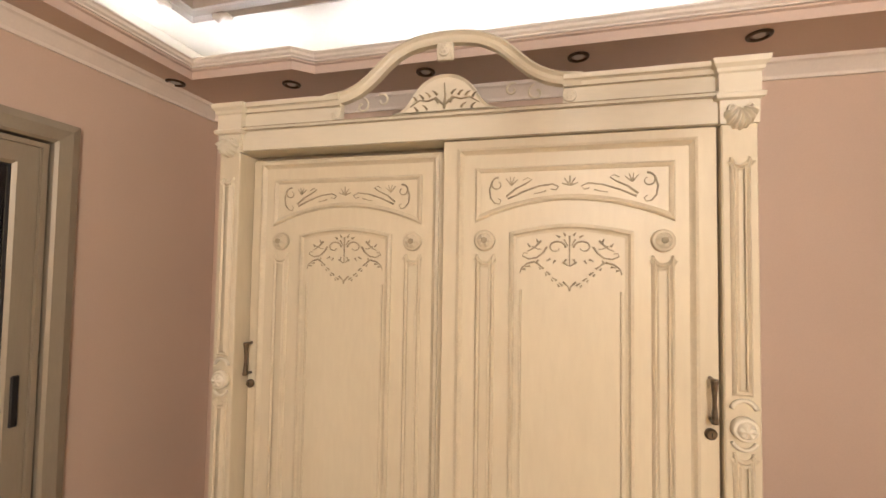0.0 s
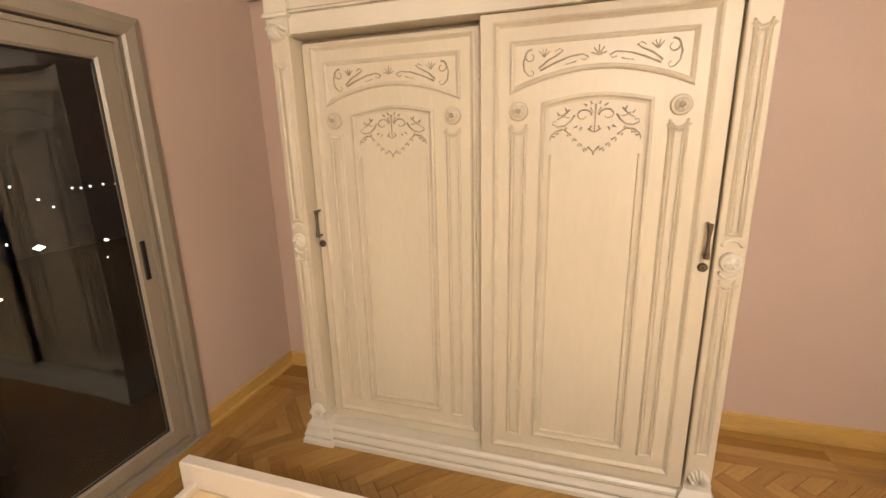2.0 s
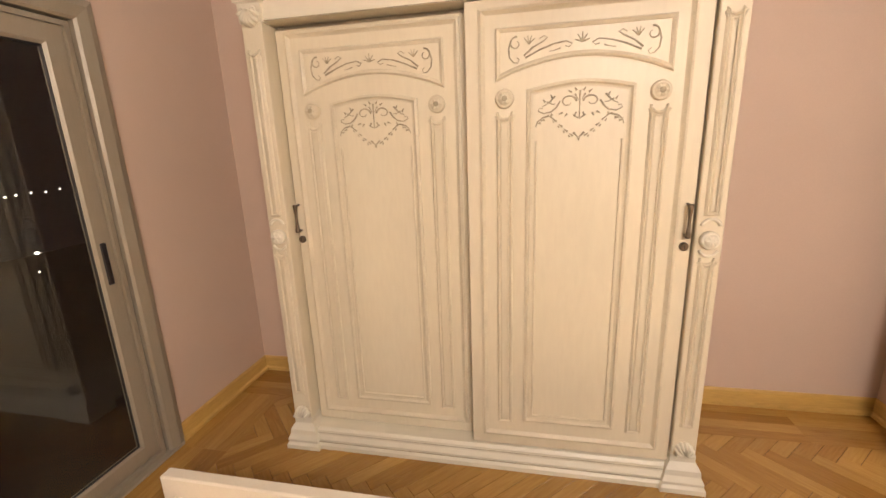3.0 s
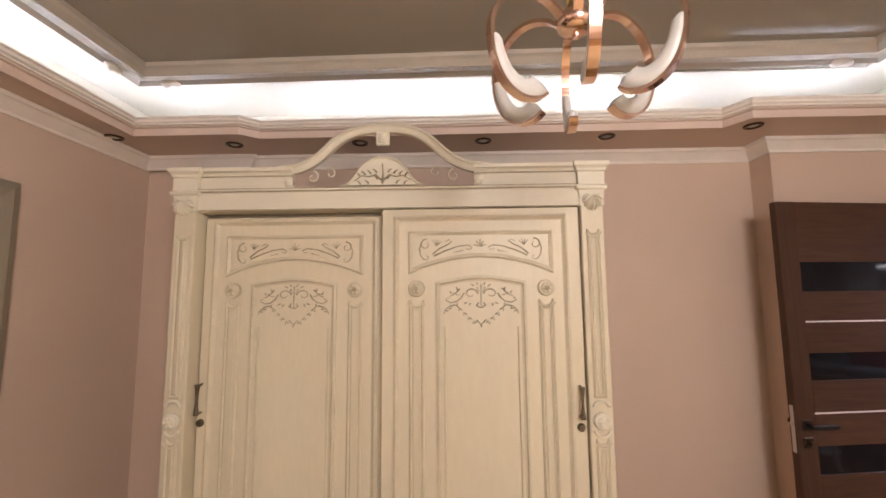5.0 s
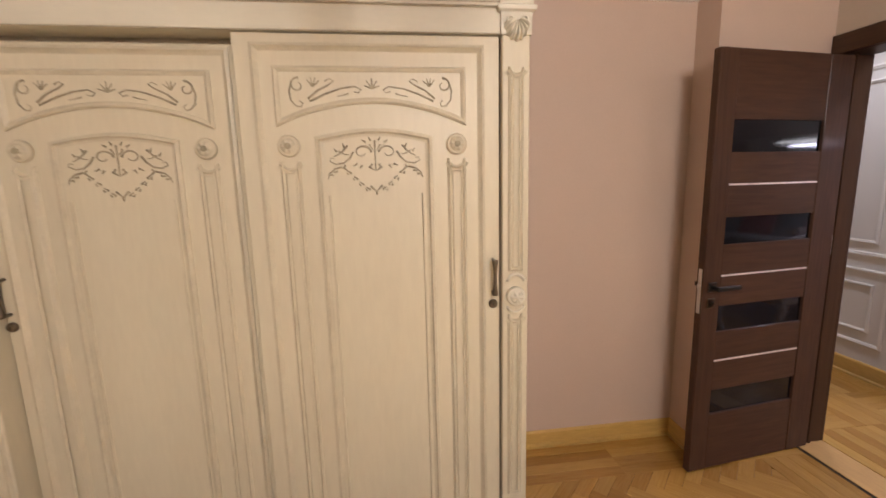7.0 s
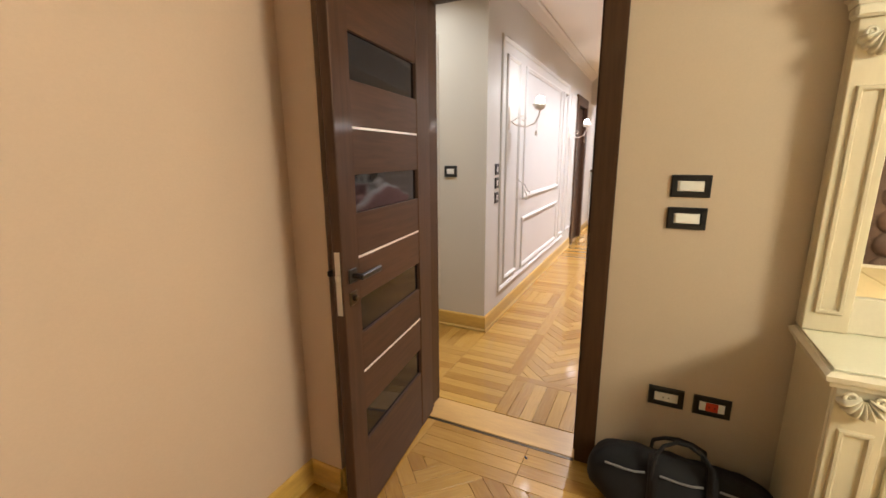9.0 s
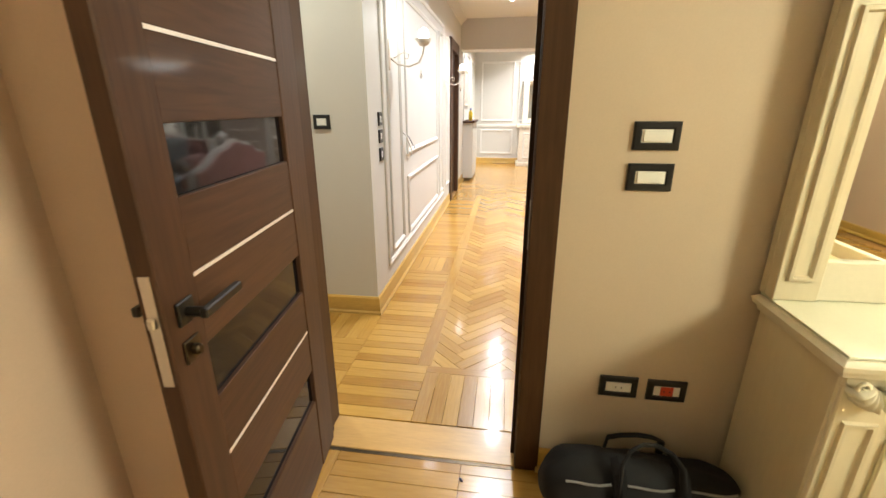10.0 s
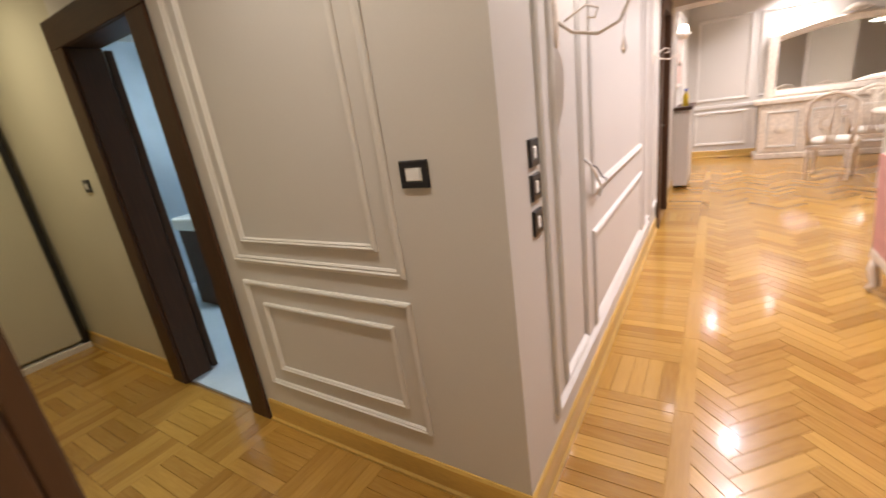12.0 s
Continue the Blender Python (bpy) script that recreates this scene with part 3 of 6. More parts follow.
def at_y(y):
    return lambda u, v, h: (u, y - h, v)


ward = thing("wardrobe", "large cream painted wardrobe with two carved sliding doors", "wardrobe")
WL, WR, ZD0, ZD1 = -0.553, 1.310, 0.135, 2.0
YF = 2.235
b = box(WL, WL + 0.02, YF, YN - 0.02, 0.02, 2.10)
box(WR - 0.02, WR, YF, YN - 0.02, 0.02, 2.10, bm=b)
box(WL + 0.02, WR - 0.02, YN - 0.05, YN - 0.03, 0.02, 2.10, bm=b)
box(WL + 0.02, WR - 0.02, YF + 0.12, YN - 0.05, 1.99, 2.02, bm=b)
box(WL + 0.02, WR - 0.02, YF + 0.12, YN - 0.05, 0.08, 0.12, bm=b)
part("carcass", b, M_CREAM, ward)


def flute(bm, x0, x1, z0, z1, y, notch):
    """A long raised strip with a scooped top."""
    w = x1 - x0
    pts = [(x0, z0), (x1, z0), (x1, z1)] + ([(x1 - w * 0.12, z1)] + arc((x0 + x1) / 2, z1, w * 0.36, 0, -180, 8)[0:] + [(x0 + w * 0.12, z1)] if notch else []) + [(x0, z1)]
    outline(pts, True, [(0, 0), (0.002, 0.005), (0.008, 0.010), (0.014, 0.004), (0.020, 0.008)], at_y(y), bm)
    return bm


def rose(r, d):
    """A turned knob with a shallow six-petalled flower."""
    b = lathe([(r, 0), (r, d * 0.30), (r * 0.93, d * 0.52), (r * 0.84, d * 0.60), (r * 0.76, d * 0.52), (r * 0.66, d * 0.72), (r * 0.48, d * 0.92), (r * 0.30, d * 0.86), (r * 0.2, d * 0.98), (0, d * 1.04)], 24)
    for v in b.verts:
        q = math.hypot(v.co.x, v.co.y) / r
        if 0.25 < q < 0.72:
            v.co.z += 0.10 * d * math.cos(6 * math.atan2(v.co.y, v.co.x))
    return moved(b, pose(0, 0, 0, 90))


for x0, x1 in ((WL - 0.005, -0.464), (1.219, WR + 0.005)):
    xm = (x0 + x1) / 2
    col = part("column", box(x0, x1, YF - 0.012, YF + 0.10, 0.16, 2.0, 0.004), M_CREAM, ward)
    b = flute(bmesh.new(), x0 + 0.020, x1 - 0.020, 1.20, 1.90, YF - 0.012, True)
    flute(b, x0 + 0.020, x1 - 0.020, 0.30, 1.04, YF - 0.012, True)
    part("fluting", b, M_GROOVE, col, smooth=False)
    part("rosette", moved(rose(0.035, 0.036), Matrix.Translation((xm, YF - 0.012, 1.110))), M_CREAM_LIGHT, col, smooth=True)
    part("scroll", tube([(xm + u, YF - 0.018, v) for u, v in arc(0, 1.157, 0.033, 15, 165, 10)], 0.007, 6), M_CREAM_LIGHT, col, smooth=True)
    part("scroll", tube([(xm + u, YF - 0.018, v) for u, v in arc(0, 1.082, 0.033, 200, 340, 10)], 0.006, 6), M_CREAM_LIGHT, col, smooth=True)
    carved_shell("shell", (0.085, 0.085, 0.03), Matrix.Translation((xm, YF - 0.014, 1.965)) @ pose(0, 0, 0.09, 0, 180, 0), col, "carved shell capital")
    carved_shell("foot_shell", (0.078, 0.075, 0.03), Matrix.Translation((xm, YF - 0.014, 0.165)), col, "carved shell at the foot")
    prof = [(0, 0), (0.040, 0), (0.040, 0.022), (0.030, 0.034), (0.034, 0.05), (0.022, 0.075), (0.020, 0.10), (0.008, 0.118), (0.0, 0.13), (0.0, 0.165), (-0.02, 0.165), (-0.02, 0)]
    b = outline([(x1 + 0.002, YF + 0.12), (x1 + 0.002, YF - 0.012), (x0 - 0.002, YF - 0.012), (x0 - 0.002, YF + 0.12)], False, [(o, z) for o, z in prof], plan)
    box(x0 - 0.001, x1 + 0.001, YF - 0.010, YF + 0.12, 0, 0.162, bm=b)
    part("plinth_block", b, M_CREAM_LIGHT, ward)
    b = outline([(x1 + 0.004, YF + 0.3), (x1 + 0.004, YF - 0.016), (x0 - 0.004, YF - 0.016), (x0 - 0.004, YF + 0.3)], False, [(o, z) for o, z in [(0, 2.0), (0.0, 2.005), (0.001, 2.070), (0.012, 2.075), (0.014, 2.087), (0.004, 2.094), (0.004, 2.150), (0.010, 2.155), (0.012, 2.165), (0.022, 2.176), (0.024, 2.192), (0.0, 2.192)]], plan)
    box(x0 - 0.003, x1 + 0.003, YF - 0.014, YF + 0.3, 2.001, 2.190, bm=b)
    part("cornice_block", b, M_CREAM_LIGHT, ward)
# plinth rail, frieze and cornice between the blocks
prof = [(0, 0), (0.032, 0), (0.032, 0.022), (0.022, 0.034), (0.024, 0.05), (0.012, 0.072), (0.010, 0.095), (0.0, 0.108), (-0.12, 0.112), (-0.12, 0)]
part("plinth", outline([(1.216, YF), (-0.461, YF)], False, [(o, z) for o, z in prof], plan), M_CREAM_LIGHT, ward)
part("frieze", outline([(1.216, YF), (-0.461, YF)], False, [(o, z) for o, z in [(-0.1, 2.004), (0.0, 2.004), (0.002, 2.012), (0.002, 2.085), (0.012, 2.09), (0.014, 2.10), (-0.1, 2.105)]], plan), M_CREAM_LIGHT, ward)
for x0, x1 in ((-0.461, -0.040), (0.764, 1.216)):
    b = outline([(x1, YF), (x0, YF)], False, [(o, z) for o, z in [(-0.03, 2.1055), (-0.004, 2.1055), (-0.004, 2.155), (0.004, 2.16), (0.008, 2.172), (0.02, 2.178), (0.022, 2.192), (-0.03, 2.192)]], plan)
    part("cornice", b, M_CREAM_LIGHT, ward)
    part("cornice_end", moved(rose(0.022, 0.014), Matrix.Translation((x1 - 0.02 if x0 < 0 else x0 + 0.02, YF + 0.004, 2.13))), M_CREAM_LIGHT, ward, smooth=True)
# thin dark strips along the edges of frieze, cornice and plinth
for z, o in ((2.0055, 0.0045), (2.0865, 0.0135), (2.0985, 0.0155)):
    part("glaze_line", box(-0.460, 1.215, YF - o, YF - o + 0.003, z - 0.0016, z + 0.0016), M_GLAZE, ward)
for x0, x1 in ((-0.460, -0.041), (0.765, 1.215)):
    for z, o in ((2.157, 0.0055), (2.177, 0.0165)):
        part("glaze_line", box(x0, x1, YF - o, YF - o + 0.004, z - 0.0014, z + 0.0014), M_GLAZE, ward)
for z, o in ((0.040, 0.0285), (0.082, 0.0125)):
    part("glaze_line", box(-0.459, 1.214, YF - o, YF - o + 0.004, z - 0.0014, z + 0.0014), M_GLAZE, ward)
# arched crest
XC = 0.362
half = [(0.0, 2.371), (0.10, 2.362), (0.17, 2.337), (0.22, 2.302), (0.27, 2.255), (0.32, 2.217), (0.38, 2.192), (0.46, 2.181)]
crest = smooth_line([(XC - u, v) for u, v in half[:0:-1]] + [(XC + u, v) for u, v in half], 5)
b = outline(crest, False, [(-0.022, -0.02), (-0.022, 0.006), (-0.012, 0.014), (-0.009, 0.006), (0.002, 0.011), (0.010, 0.022), (0.017, 0.017), (0.017, -0.02)], at_y(YF))
part("crest_arch", b, M_CREAM_LIGHT, ward, "arched moulded crest")
dome = [(0.192, 2.106), (0.160, 2.118), (0.134, 2.142), (0.112, 2.175), (0.085, 2.207), (0.045, 2.231), (0.0, 2.239)]
fan = smooth_line([(XC + u, v) for u, v in dome] + [(XC - u, v) for u, v in dome[-2::-1]], 3)
b = slab(fan, -0.012, 0.004, at_y(YF))
outline(fan, True, [(0.0, 0.004), (0.004, 0.012), (0.012, 0.004)], at_y(YF), b)
part("crest_fan", b, M_CREAM_LIGHT, ward)
b = tube([(XC, YF - 0.008, 2.115), (XC + 0.004, YF - 0.010, 2.16), (XC, YF - 0.008, 2.205)], 0.006, 6, None, (1, 0.4))
for s in (-1, 1):
    tube([(XC + s * u, YF - 0.008, v) for u, v in ((0.005, 2.13), (0.03, 2.155), (0.06, 2.145), (0.09, 2.15), (0.125, 2.128))], 0.0045, 5, b, (1, 0.4))
    for u, v in ((0.025, 2.175), (0.05, 2.17), (0.075, 2.165), (0.10, 2.16), (0.06, 2.125), (0.095, 2.122), (0.02, 2.145)):
        tube([(XC + s * u, YF - 0.007, v - 0.01), (XC + s * (u + 0.008), YF - 0.011, v), (XC + s * (u + 0.018), YF - 0.007, v + 0.006)], 0.005, 5, b, (1, 0.3))
part("crest_carving", b, M_GLAZE, ward, "olive glazed leaf carving", smooth=True)
part("crest_rose", moved(rose(0.024, 0.016), Matrix.Translation((XC, YF - 0.010, 2.322))), M_CREAM_LIGHT, ward, smooth=True)
b = box(XC - 0.030, XC + 0.030, YF - 0.010, YF + 0.012, 2.288, 2.352, 0.005)
part("crest_block", b, M_CREAM_LIGHT, ward)
for s in (-1, 1):
    for cx, cz, r, a0, a1 in ((0.315, 2.15, 0.030, 100, 440), (0.235, 2.165, 0.026, 60, 380)):
        b = tube([(XC + s * u, YF + 0.004, v) for u, v in spiral(cx, cz, r, r * 0.25, a0, a1, 16)], 0.0042, 5)
        part("crest_scroll", b, M_CREAM_LIGHT, ward, "thin cream scroll", smooth=True)


def sliding_door(xc, y, handle_x, x0, x1, ztop):
    """One carved sliding door, its face at y."""
    d = part("door", box(x0, x1, y, y + 0.028, ZD0 - 0.02, ztop, 0.003), M_CREAM, ward)
    P = at_y(y)
    b = outline(rect(xc - 0.370, xc + 0.370, ZD0 + 0.035, 1.966), True, [(-0.006, 0), (-0.004, 0.008), (0.006, 0.012), (0.014, 0.004), (0.020, 0.0)], P)
    part("border_moulding", b, M_GROOVE, d)
    zb = 1.794                                        # arched lower edge of the top panel
    up = [(xc + 0.302, 1.726), (xc + 0.302, 1.892), (xc - 0.302, 1.892), (xc - 0.302, 1.726)]
    bow = [(xc - 0.302 + 0.604 * i / 14, 1.726 + (zb - 1.726) * math.sin(math.pi * i / 14) ** 0.85) for i in range(1, 14)]
    top_panel = up + bow
    b = slab(top_panel, 0, 0.006, P)
    part("top_panel", b, M_CREAM, d)
    b = outline(top_panel, True, [(-0.008, 0.0), (-0.008, 0.010), (-0.002, 0.014), (0.006, 0.010), (0.010, 0.006)], P)
    part("panel_moulding", b, M_GROOVE, d)
    mid = [(xc - 0.19, 0.252), (xc + 0.19, 0.252)] + [(xc + 0.19 - 0.38 * i / 12, 1.678 + 0.026 * math.sin(math.pi * i / 12)) for i in range(13)]
    b = outline(mid, True, [(-0.004, 0), (-0.002, 0.010), (0.008, 0.013), (0.014, 0.005), (0.022, 0.003)], P)
    part("centre_moulding", b, M_GROOVE, d)
    inn = [(xc - 0.158, 0.282), (xc + 0.158, 0.282), (xc + 0.158, 1.49), (xc - 0.158, 1.49)]
    b = outline([inn[3], inn[0], inn[1], inn[2]], False, [(-0.003, 0), (-0.002, 0.006), (0.003, 0.007), (0.006, 0.0)], P)
    part("inner_moulding", b, M_GROOVE, d)
    for s in (-1, 1):
        b = flute(bmesh.new(), xc + s * 0.276 - 0.033, xc + s * 0.276 + 0.033, 0.236, 1.606, y, True)
        part("side_strip", b, M_GROOVE, d)
        part("rosette", moved(rose(0.035, 0.030), Matrix.Translation((xc + s * 0.276, y, 1.652))), M_GROOVE, d, smooth=True)
        part("rosette_heart", moved(lathe([(0.012, 0), (0.010, 0.031), (0, 0.033)], 10), Matrix.Translation((xc + s * 0.276, y, 1.652)) @ pose(0, 0, 0, 90)), M_GLAZE, d)
    # carved scrolls in the top panel
    b = bmesh.new()

    lift, top, squash = 0.010, 1.82, 1.0

    def stroke(pts, r=0.0042, ends=(1.1, 0.45), h=0.007):
        for s in (-1, 1):
            tube([(xc + s * u, y - h, top + squash * (v - top) + lift) for u, v in pts], r * 0.8, 5, b, ends)

    stroke(spiral(0.235, 1.832, 0.024, 0.008, 100, -250, 16))
    stroke([(0.252, 1.845), (0.262, 1.815), (0.258, 1.785), (0.243, 1.768), (0.228, 1.765), (0.222, 1.776), (0.232, 1.784)])
    stroke([(0.205, 1.79), (0.175, 1.815), (0.14, 1.832), (0.122, 1.845), (0.135, 1.852), (0.15, 1.843)])
    stroke([(0.20, 1.782), (0.15, 1.805), (0.10, 1.822), (0.055, 1.828), (0.035, 1.818), (0.045, 1.808), (0.06, 1.812)])
    for a in (-50, -20, 10, 40):
        stroke([(0.188, 1.828), (0.188 + 0.028 * math.sin(radians(a)), 1.828 + 0.028 * math.cos(radians(a)))], 0.0035)
    for a in (0, 40, 75):
        stroke([(0.0, 1.822), (0.026 * math.sin(radians(a)) + 0.0005, 1.822 + 0.032 * math.cos(radians(a)))], 0.0038)
    stroke([(0.075, 1.806), (0.095, 1.80), (0.115, 1.797)], 0.003)
    part("top_carving", b, M_GLAZE, d, "olive glazed scroll carving", smooth=True)
    # carved garland in the centre panel
    b = bmesh.new()
    lift, top, squash = 0.012, 1.66, 0.80
    stroke(spiral(0.042, 1.607, 0.030, 0.010, 180, -160, 16), h=0.002)
    stroke([(0.072, 1.61), (0.085, 1.585), (0.105, 1.565), (0.13, 1.56), (0.15, 1.572), (0.146, 1.585), (0.134, 1.582)], h=0.002)
    stroke([(0.09, 1.635), (0.105, 1.615), (0.12, 1.60), (0.135, 1.592)], h=0.002)
    stroke([(0.11, 1.548), (0.135, 1.54), (0.153, 1.522), (0.158, 1.50)], h=0.002)
    stroke([(0.0005, 1.655), (0.0005, 1.60), (0.0005, 1.53)], 0.0035, h=0.002)
    stroke([(0.018, 1.64), (0.006, 1.615)], 0.0038, h=0.002)
    stroke([(0.022, 1.548), (0.003, 1.532)], 0.0042, h=0.002)
    stroke([(0.105, 1.545), (0.085, 1.525)], 0.0042, h=0.002)
    for u, v in ((0.094, 1.532), (0.074, 1.508), (0.054, 1.484), (0.034, 1.463)):
        stroke([(u, v), (u - 0.009, v - 0.006), (u - 0.013, v - 0.012)], 0.005, (0.4, 1.0), h=0.002)
        stroke([(u + 0.004, v - 0.006), (u - 0.002, v - 0.016)], 0.0042, (0.4, 1.0), h=0.002)
    stroke([(0.02, 1.468), (0.003, 1.448), (0.0005, 1.43)], 0.0042, h=0.002)
    stroke([(0.118, 1.612), (0.10, 1.60), (0.088, 1.60)], 0.0032, h=0.002)
    for u, v, a in ((0.012, 1.655, 30), (0.03, 1.648, 55), (0.10, 1.628, 20), (0.125, 1.61, 35), (0.06, 1.56, 120), (0.045, 1.555, 150), (0.125, 1.53, 100), (0.14, 1.515, 80), (0.012, 1.56, 160), (0.098, 1.555, 140)):
        stroke([(u, v), (u + 0.016 * math.sin(radians(a)), v + 0.016 * math.cos(radians(a)))], 0.0045, (1.1, 0.4), h=0.002)
    part("centre_carving", b, M_GLAZE, d, "olive glazed garland carving", smooth=True)
    hx = xc + handle_x
    b = tube([(hx, y - 0.002, 1.244), (hx, y - 0.030, 1.241), (hx, y - 0.034, 1.234)], 0.006, 8)
    tube([(hx, y - 0.002, 1.124), (hx, y - 0.030, 1.127), (hx, y - 0.034, 1.134)], 0.006, 8, b)
    lathe([(0.0, -0.064), (0.010, -0.064), (0.0112, -0.058), (0.0085, -0.040), (0.0062, -0.015), (0.0058, 0.0), (0.0062, 0.015), (0.0085, 0.040), (0.0112, 0.058), (0.010, 0.064), (0.0, 0.064)], 12, b, pose(hx, y - 0.036, 1.184))
    part("handle", b, M_PEWTER, d, "aged pewter bar handle", smooth=True)
    part("lock", moved(lathe([(0.017, 0), (0.017, 0.008), (0.012, 0.014), (0, 0.014)], 16), Matrix.Translation((hx, y, 1.080)) @ pose(0, 0, 0, 90)), M_PEWTER, d)
    part("keyhole", box(hx - 0.0015, hx + 0.0015, y - 0.0148, y - 0.013, 1.074, 1.086), M_BLACK, d)


sliding_door(0.786, YF + 0.006, 0.402, 0.360, 1.213, ZD1)
sliding_door(-0.044, YF + 0.068, -0.397, -0.458, 0.375, 1.982)


# ---- bedroom door ----
def casing(parent, y0, y1, x, h, side, top, width=0.085, thick=0.016, mat=M_FRAMEWOOD):
    """A flat casing round an opening in a wall that faces along x; side is the way it stands proud."""
    for a, c in ((y0 - width, y0), (y1, y1 + width)):
        part("casing", box(min(x, x + side * thick), max(x, x + side * thick), a, c, 0, top, 0.002), mat, parent)
    part("head_casing", box(min(x, x + side * thick), max(x, x + side * thick), y0 - width, y1 + width, top + 0.0005, top + width, 0.002), mat, parent)


DY0, DY1, DTOP = 1.90, 2.693, 2.09
fr = thing("door_frame", "dark wenge wooden frame of the bedroom door", "door frame")
for y0, y1 in ((1.857, 1.90), (2.693, 2.736)):
    part("jamb", box(XE - 0.001, XO + 0.001, y0, y1, 0, DTOP, 0.002), M_FRAMEWOOD, fr)
part("head", box(XE - 0.001, XO + 0.001, 1.857, 2.736, DTOP, 2.138, 0.002), M_FRAMEWOOD, fr)
for x0, x1 in ((XE - 0.019, XE - 0.002), (XO + 0.002, XO + 0.019)):
    part("casing", box(x0, x1, 1.812, 1.898, 0, DTOP + 0.002, 0.002), M_FRAMEWOOD, fr)
    part("casing", box(x0, x1, 2.695, 2.742 if x0 < XE else 2.79, 0, DTOP + 0.002, 0.002), M_FRAMEWOOD, fr)
    part("head_casing", box(x0, x1, 1.812, 2.742 if x0 < XE else 2.79, DTOP + 0.0025, 2.185, 0.002), M_FRAMEWOOD, fr)
part("stop", box(XE + 0.055, XE + 0.07, 1.90, 1.914, 0, DTOP, 0.001), M_FRAMEWOOD, fr)
part("stop", box(XE + 0.062, XE + 0.078, 2.679, 2.693, 0, DTOP, 0.001), M_FRAMEWOOD, fr)
for z in (1.184, 1.148, 1.112):
    part("hinge_knuckle", box(XE + 0.032, XE + 0.048, 2.673, 2.691, z - 0.0155, z + 0.0155, 0.004, seg=2), M_STEEL, fr, "brushed steel hinge knuckle")
b = box(XE + 0.010, XE + 0.032, 1.8985, 1.9025, 0.90, 1.065, 0.001)
part("strike_plate", b, M_STEEL, fr, "brushed steel strike plate")
for z in (0.93, 0.985, 1.035):
    part("strike_hole", box(XE + 0.015, XE + 0.027, 1.9025, 1.904, z - 0.016, z + 0.016), M_BLACK, fr)
tagged(part("threshold", box(XE - 0.01, XO + 0.01, 1.90, 2.693, -0.01, 0.006, 0.002), M_THRESH), "pale wooden threshold strip under the door", "threshold", kind="structure")

# dark strip along the thin line where floor and threshold meet
tagged(part("threshold_gap", box(XE - 0.028, XE - 0.011, 1.90, 2.693, -0.008, 0.003), M_BRONZE), "thin dark strip at the door threshold", "threshold", kind="structure")
b = puff(0.012, 0.006, 0.004, 2.0, 6)
tagged(part("debris", moved(b, pose(2.955, 2.10, 0.0055, 0, 0, 40)), M_BLACK), "small dark chip of debris on the parquet", "debris")

# open leaf, hinged at the frame; local x runs from the hinge to the lock edge
LW = 0.757
ang = math.degrees(math.atan2(2.60 - 2.693, 2.293 - 3.045))
leaf = thing("bedroom_door", "open dark walnut door with black glass bands and metal inlays", "door", at=(3.045, 2.693, 0), turn=ang)
T0, T1 = -0.004, 0.036          # local y: the face towards the camera is at T1


for x0, x1 in ((-0.046, 0.105), (LW - 0.105, LW)):
    part("stile", box(x0, x1, T0, T1, 0.008, 2.08, 0.003), M_WALNUT, leaf)
glass = [(1.627, 1.774), (1.194, 1.325), (0.757, 0.888), (0.315, 0.445)]
inlay = [1.478, 1.041, 0.604]
cuts = [2.08] + [v for g in glass for v in g[::-1]] + [0.008]
for k in range(0, len(cuts), 2):
    z1, z0 = cuts[k], cuts[k + 1]
    lines = [z for z in inlay if z0 < z < z1]
    seg = [z0] + sorted(sum([[z - 0.004, z + 0.004] for z in lines], [])) + [z1]
    for a, c in zip(seg[0::2], seg[1::2]):
        part("rail", box(0.106, LW - 0.106, T0 + 0.003, T1 - 0.003, a, c, 0.002), M_WALNUT, leaf)
for z in inlay:
    part("inlay", box(0.106, LW - 0.106, T0 + 0.002, T1 - 0.0025, z - 0.0038, z + 0.0038), M_INLAY, leaf, "rose metal inlay")
for z0, z1 in glass:
    part("glass_band", box(0.106, LW - 0.106, 0.010, 0.022, z0, z1), M_BLACKGLASS, leaf, "glossy black glass band")
hx = LW - 0.052
b = box(hx - 0.024, hx + 0.024, T1, T1 + 0.008, 0.966, 1.014, 0.002)
tube([(hx, T1 + 0.006, 0.990), (hx, T1 + 0.045, 0.990)], 0.010, 10, b)
box(hx - 0.125, hx + 0.012, T1 + 0.036, T1 + 0.052, 0.980, 1.000, 0.003, bm=b)
part("lever_handle", b, M_DARKLEVER, leaf, "blackened bronze lever handle")
b = box(hx - 0.024, hx + 0.024, T1, T1 + 0.006, 0.886, 0.934, 0.002)
lathe([(0.011, 0), (0.011, 0.012), (0.008, 0.016), (0, 0.016)], 12, b, pose(hx, T1 + 0.004, 0.910, -90))
part("key_rose", b, M_BRONZE, leaf)
b = box(LW - 0.001, LW + 0.0015, 0.006, 0.026, 0.86, 1.08, 0.0008)
part("lock_plate", b, M_STEEL, leaf, "brushed steel lock plate")
part("latch", box(LW + 0.001, LW + 0.011, 0.009, 0.023, 0.982, 1.004, 0.003), M_STEEL, leaf)
b = box(hx - 0.024, hx + 0.024, T0 - 0.008, T0, 0.966, 1.014, 0.002)
tube([(hx, T0 - 0.006, 0.990), (hx, T0 - 0.045, 0.990)], 0.010, 10, b)
box(hx - 0.125, hx + 0.012, T0 - 0.052, T0 - 0.036, 0.980, 1.000, 0.003, bm=b)
part("lever_handle", b, M_DARKLEVER, leaf, "blackened bronze lever handle")


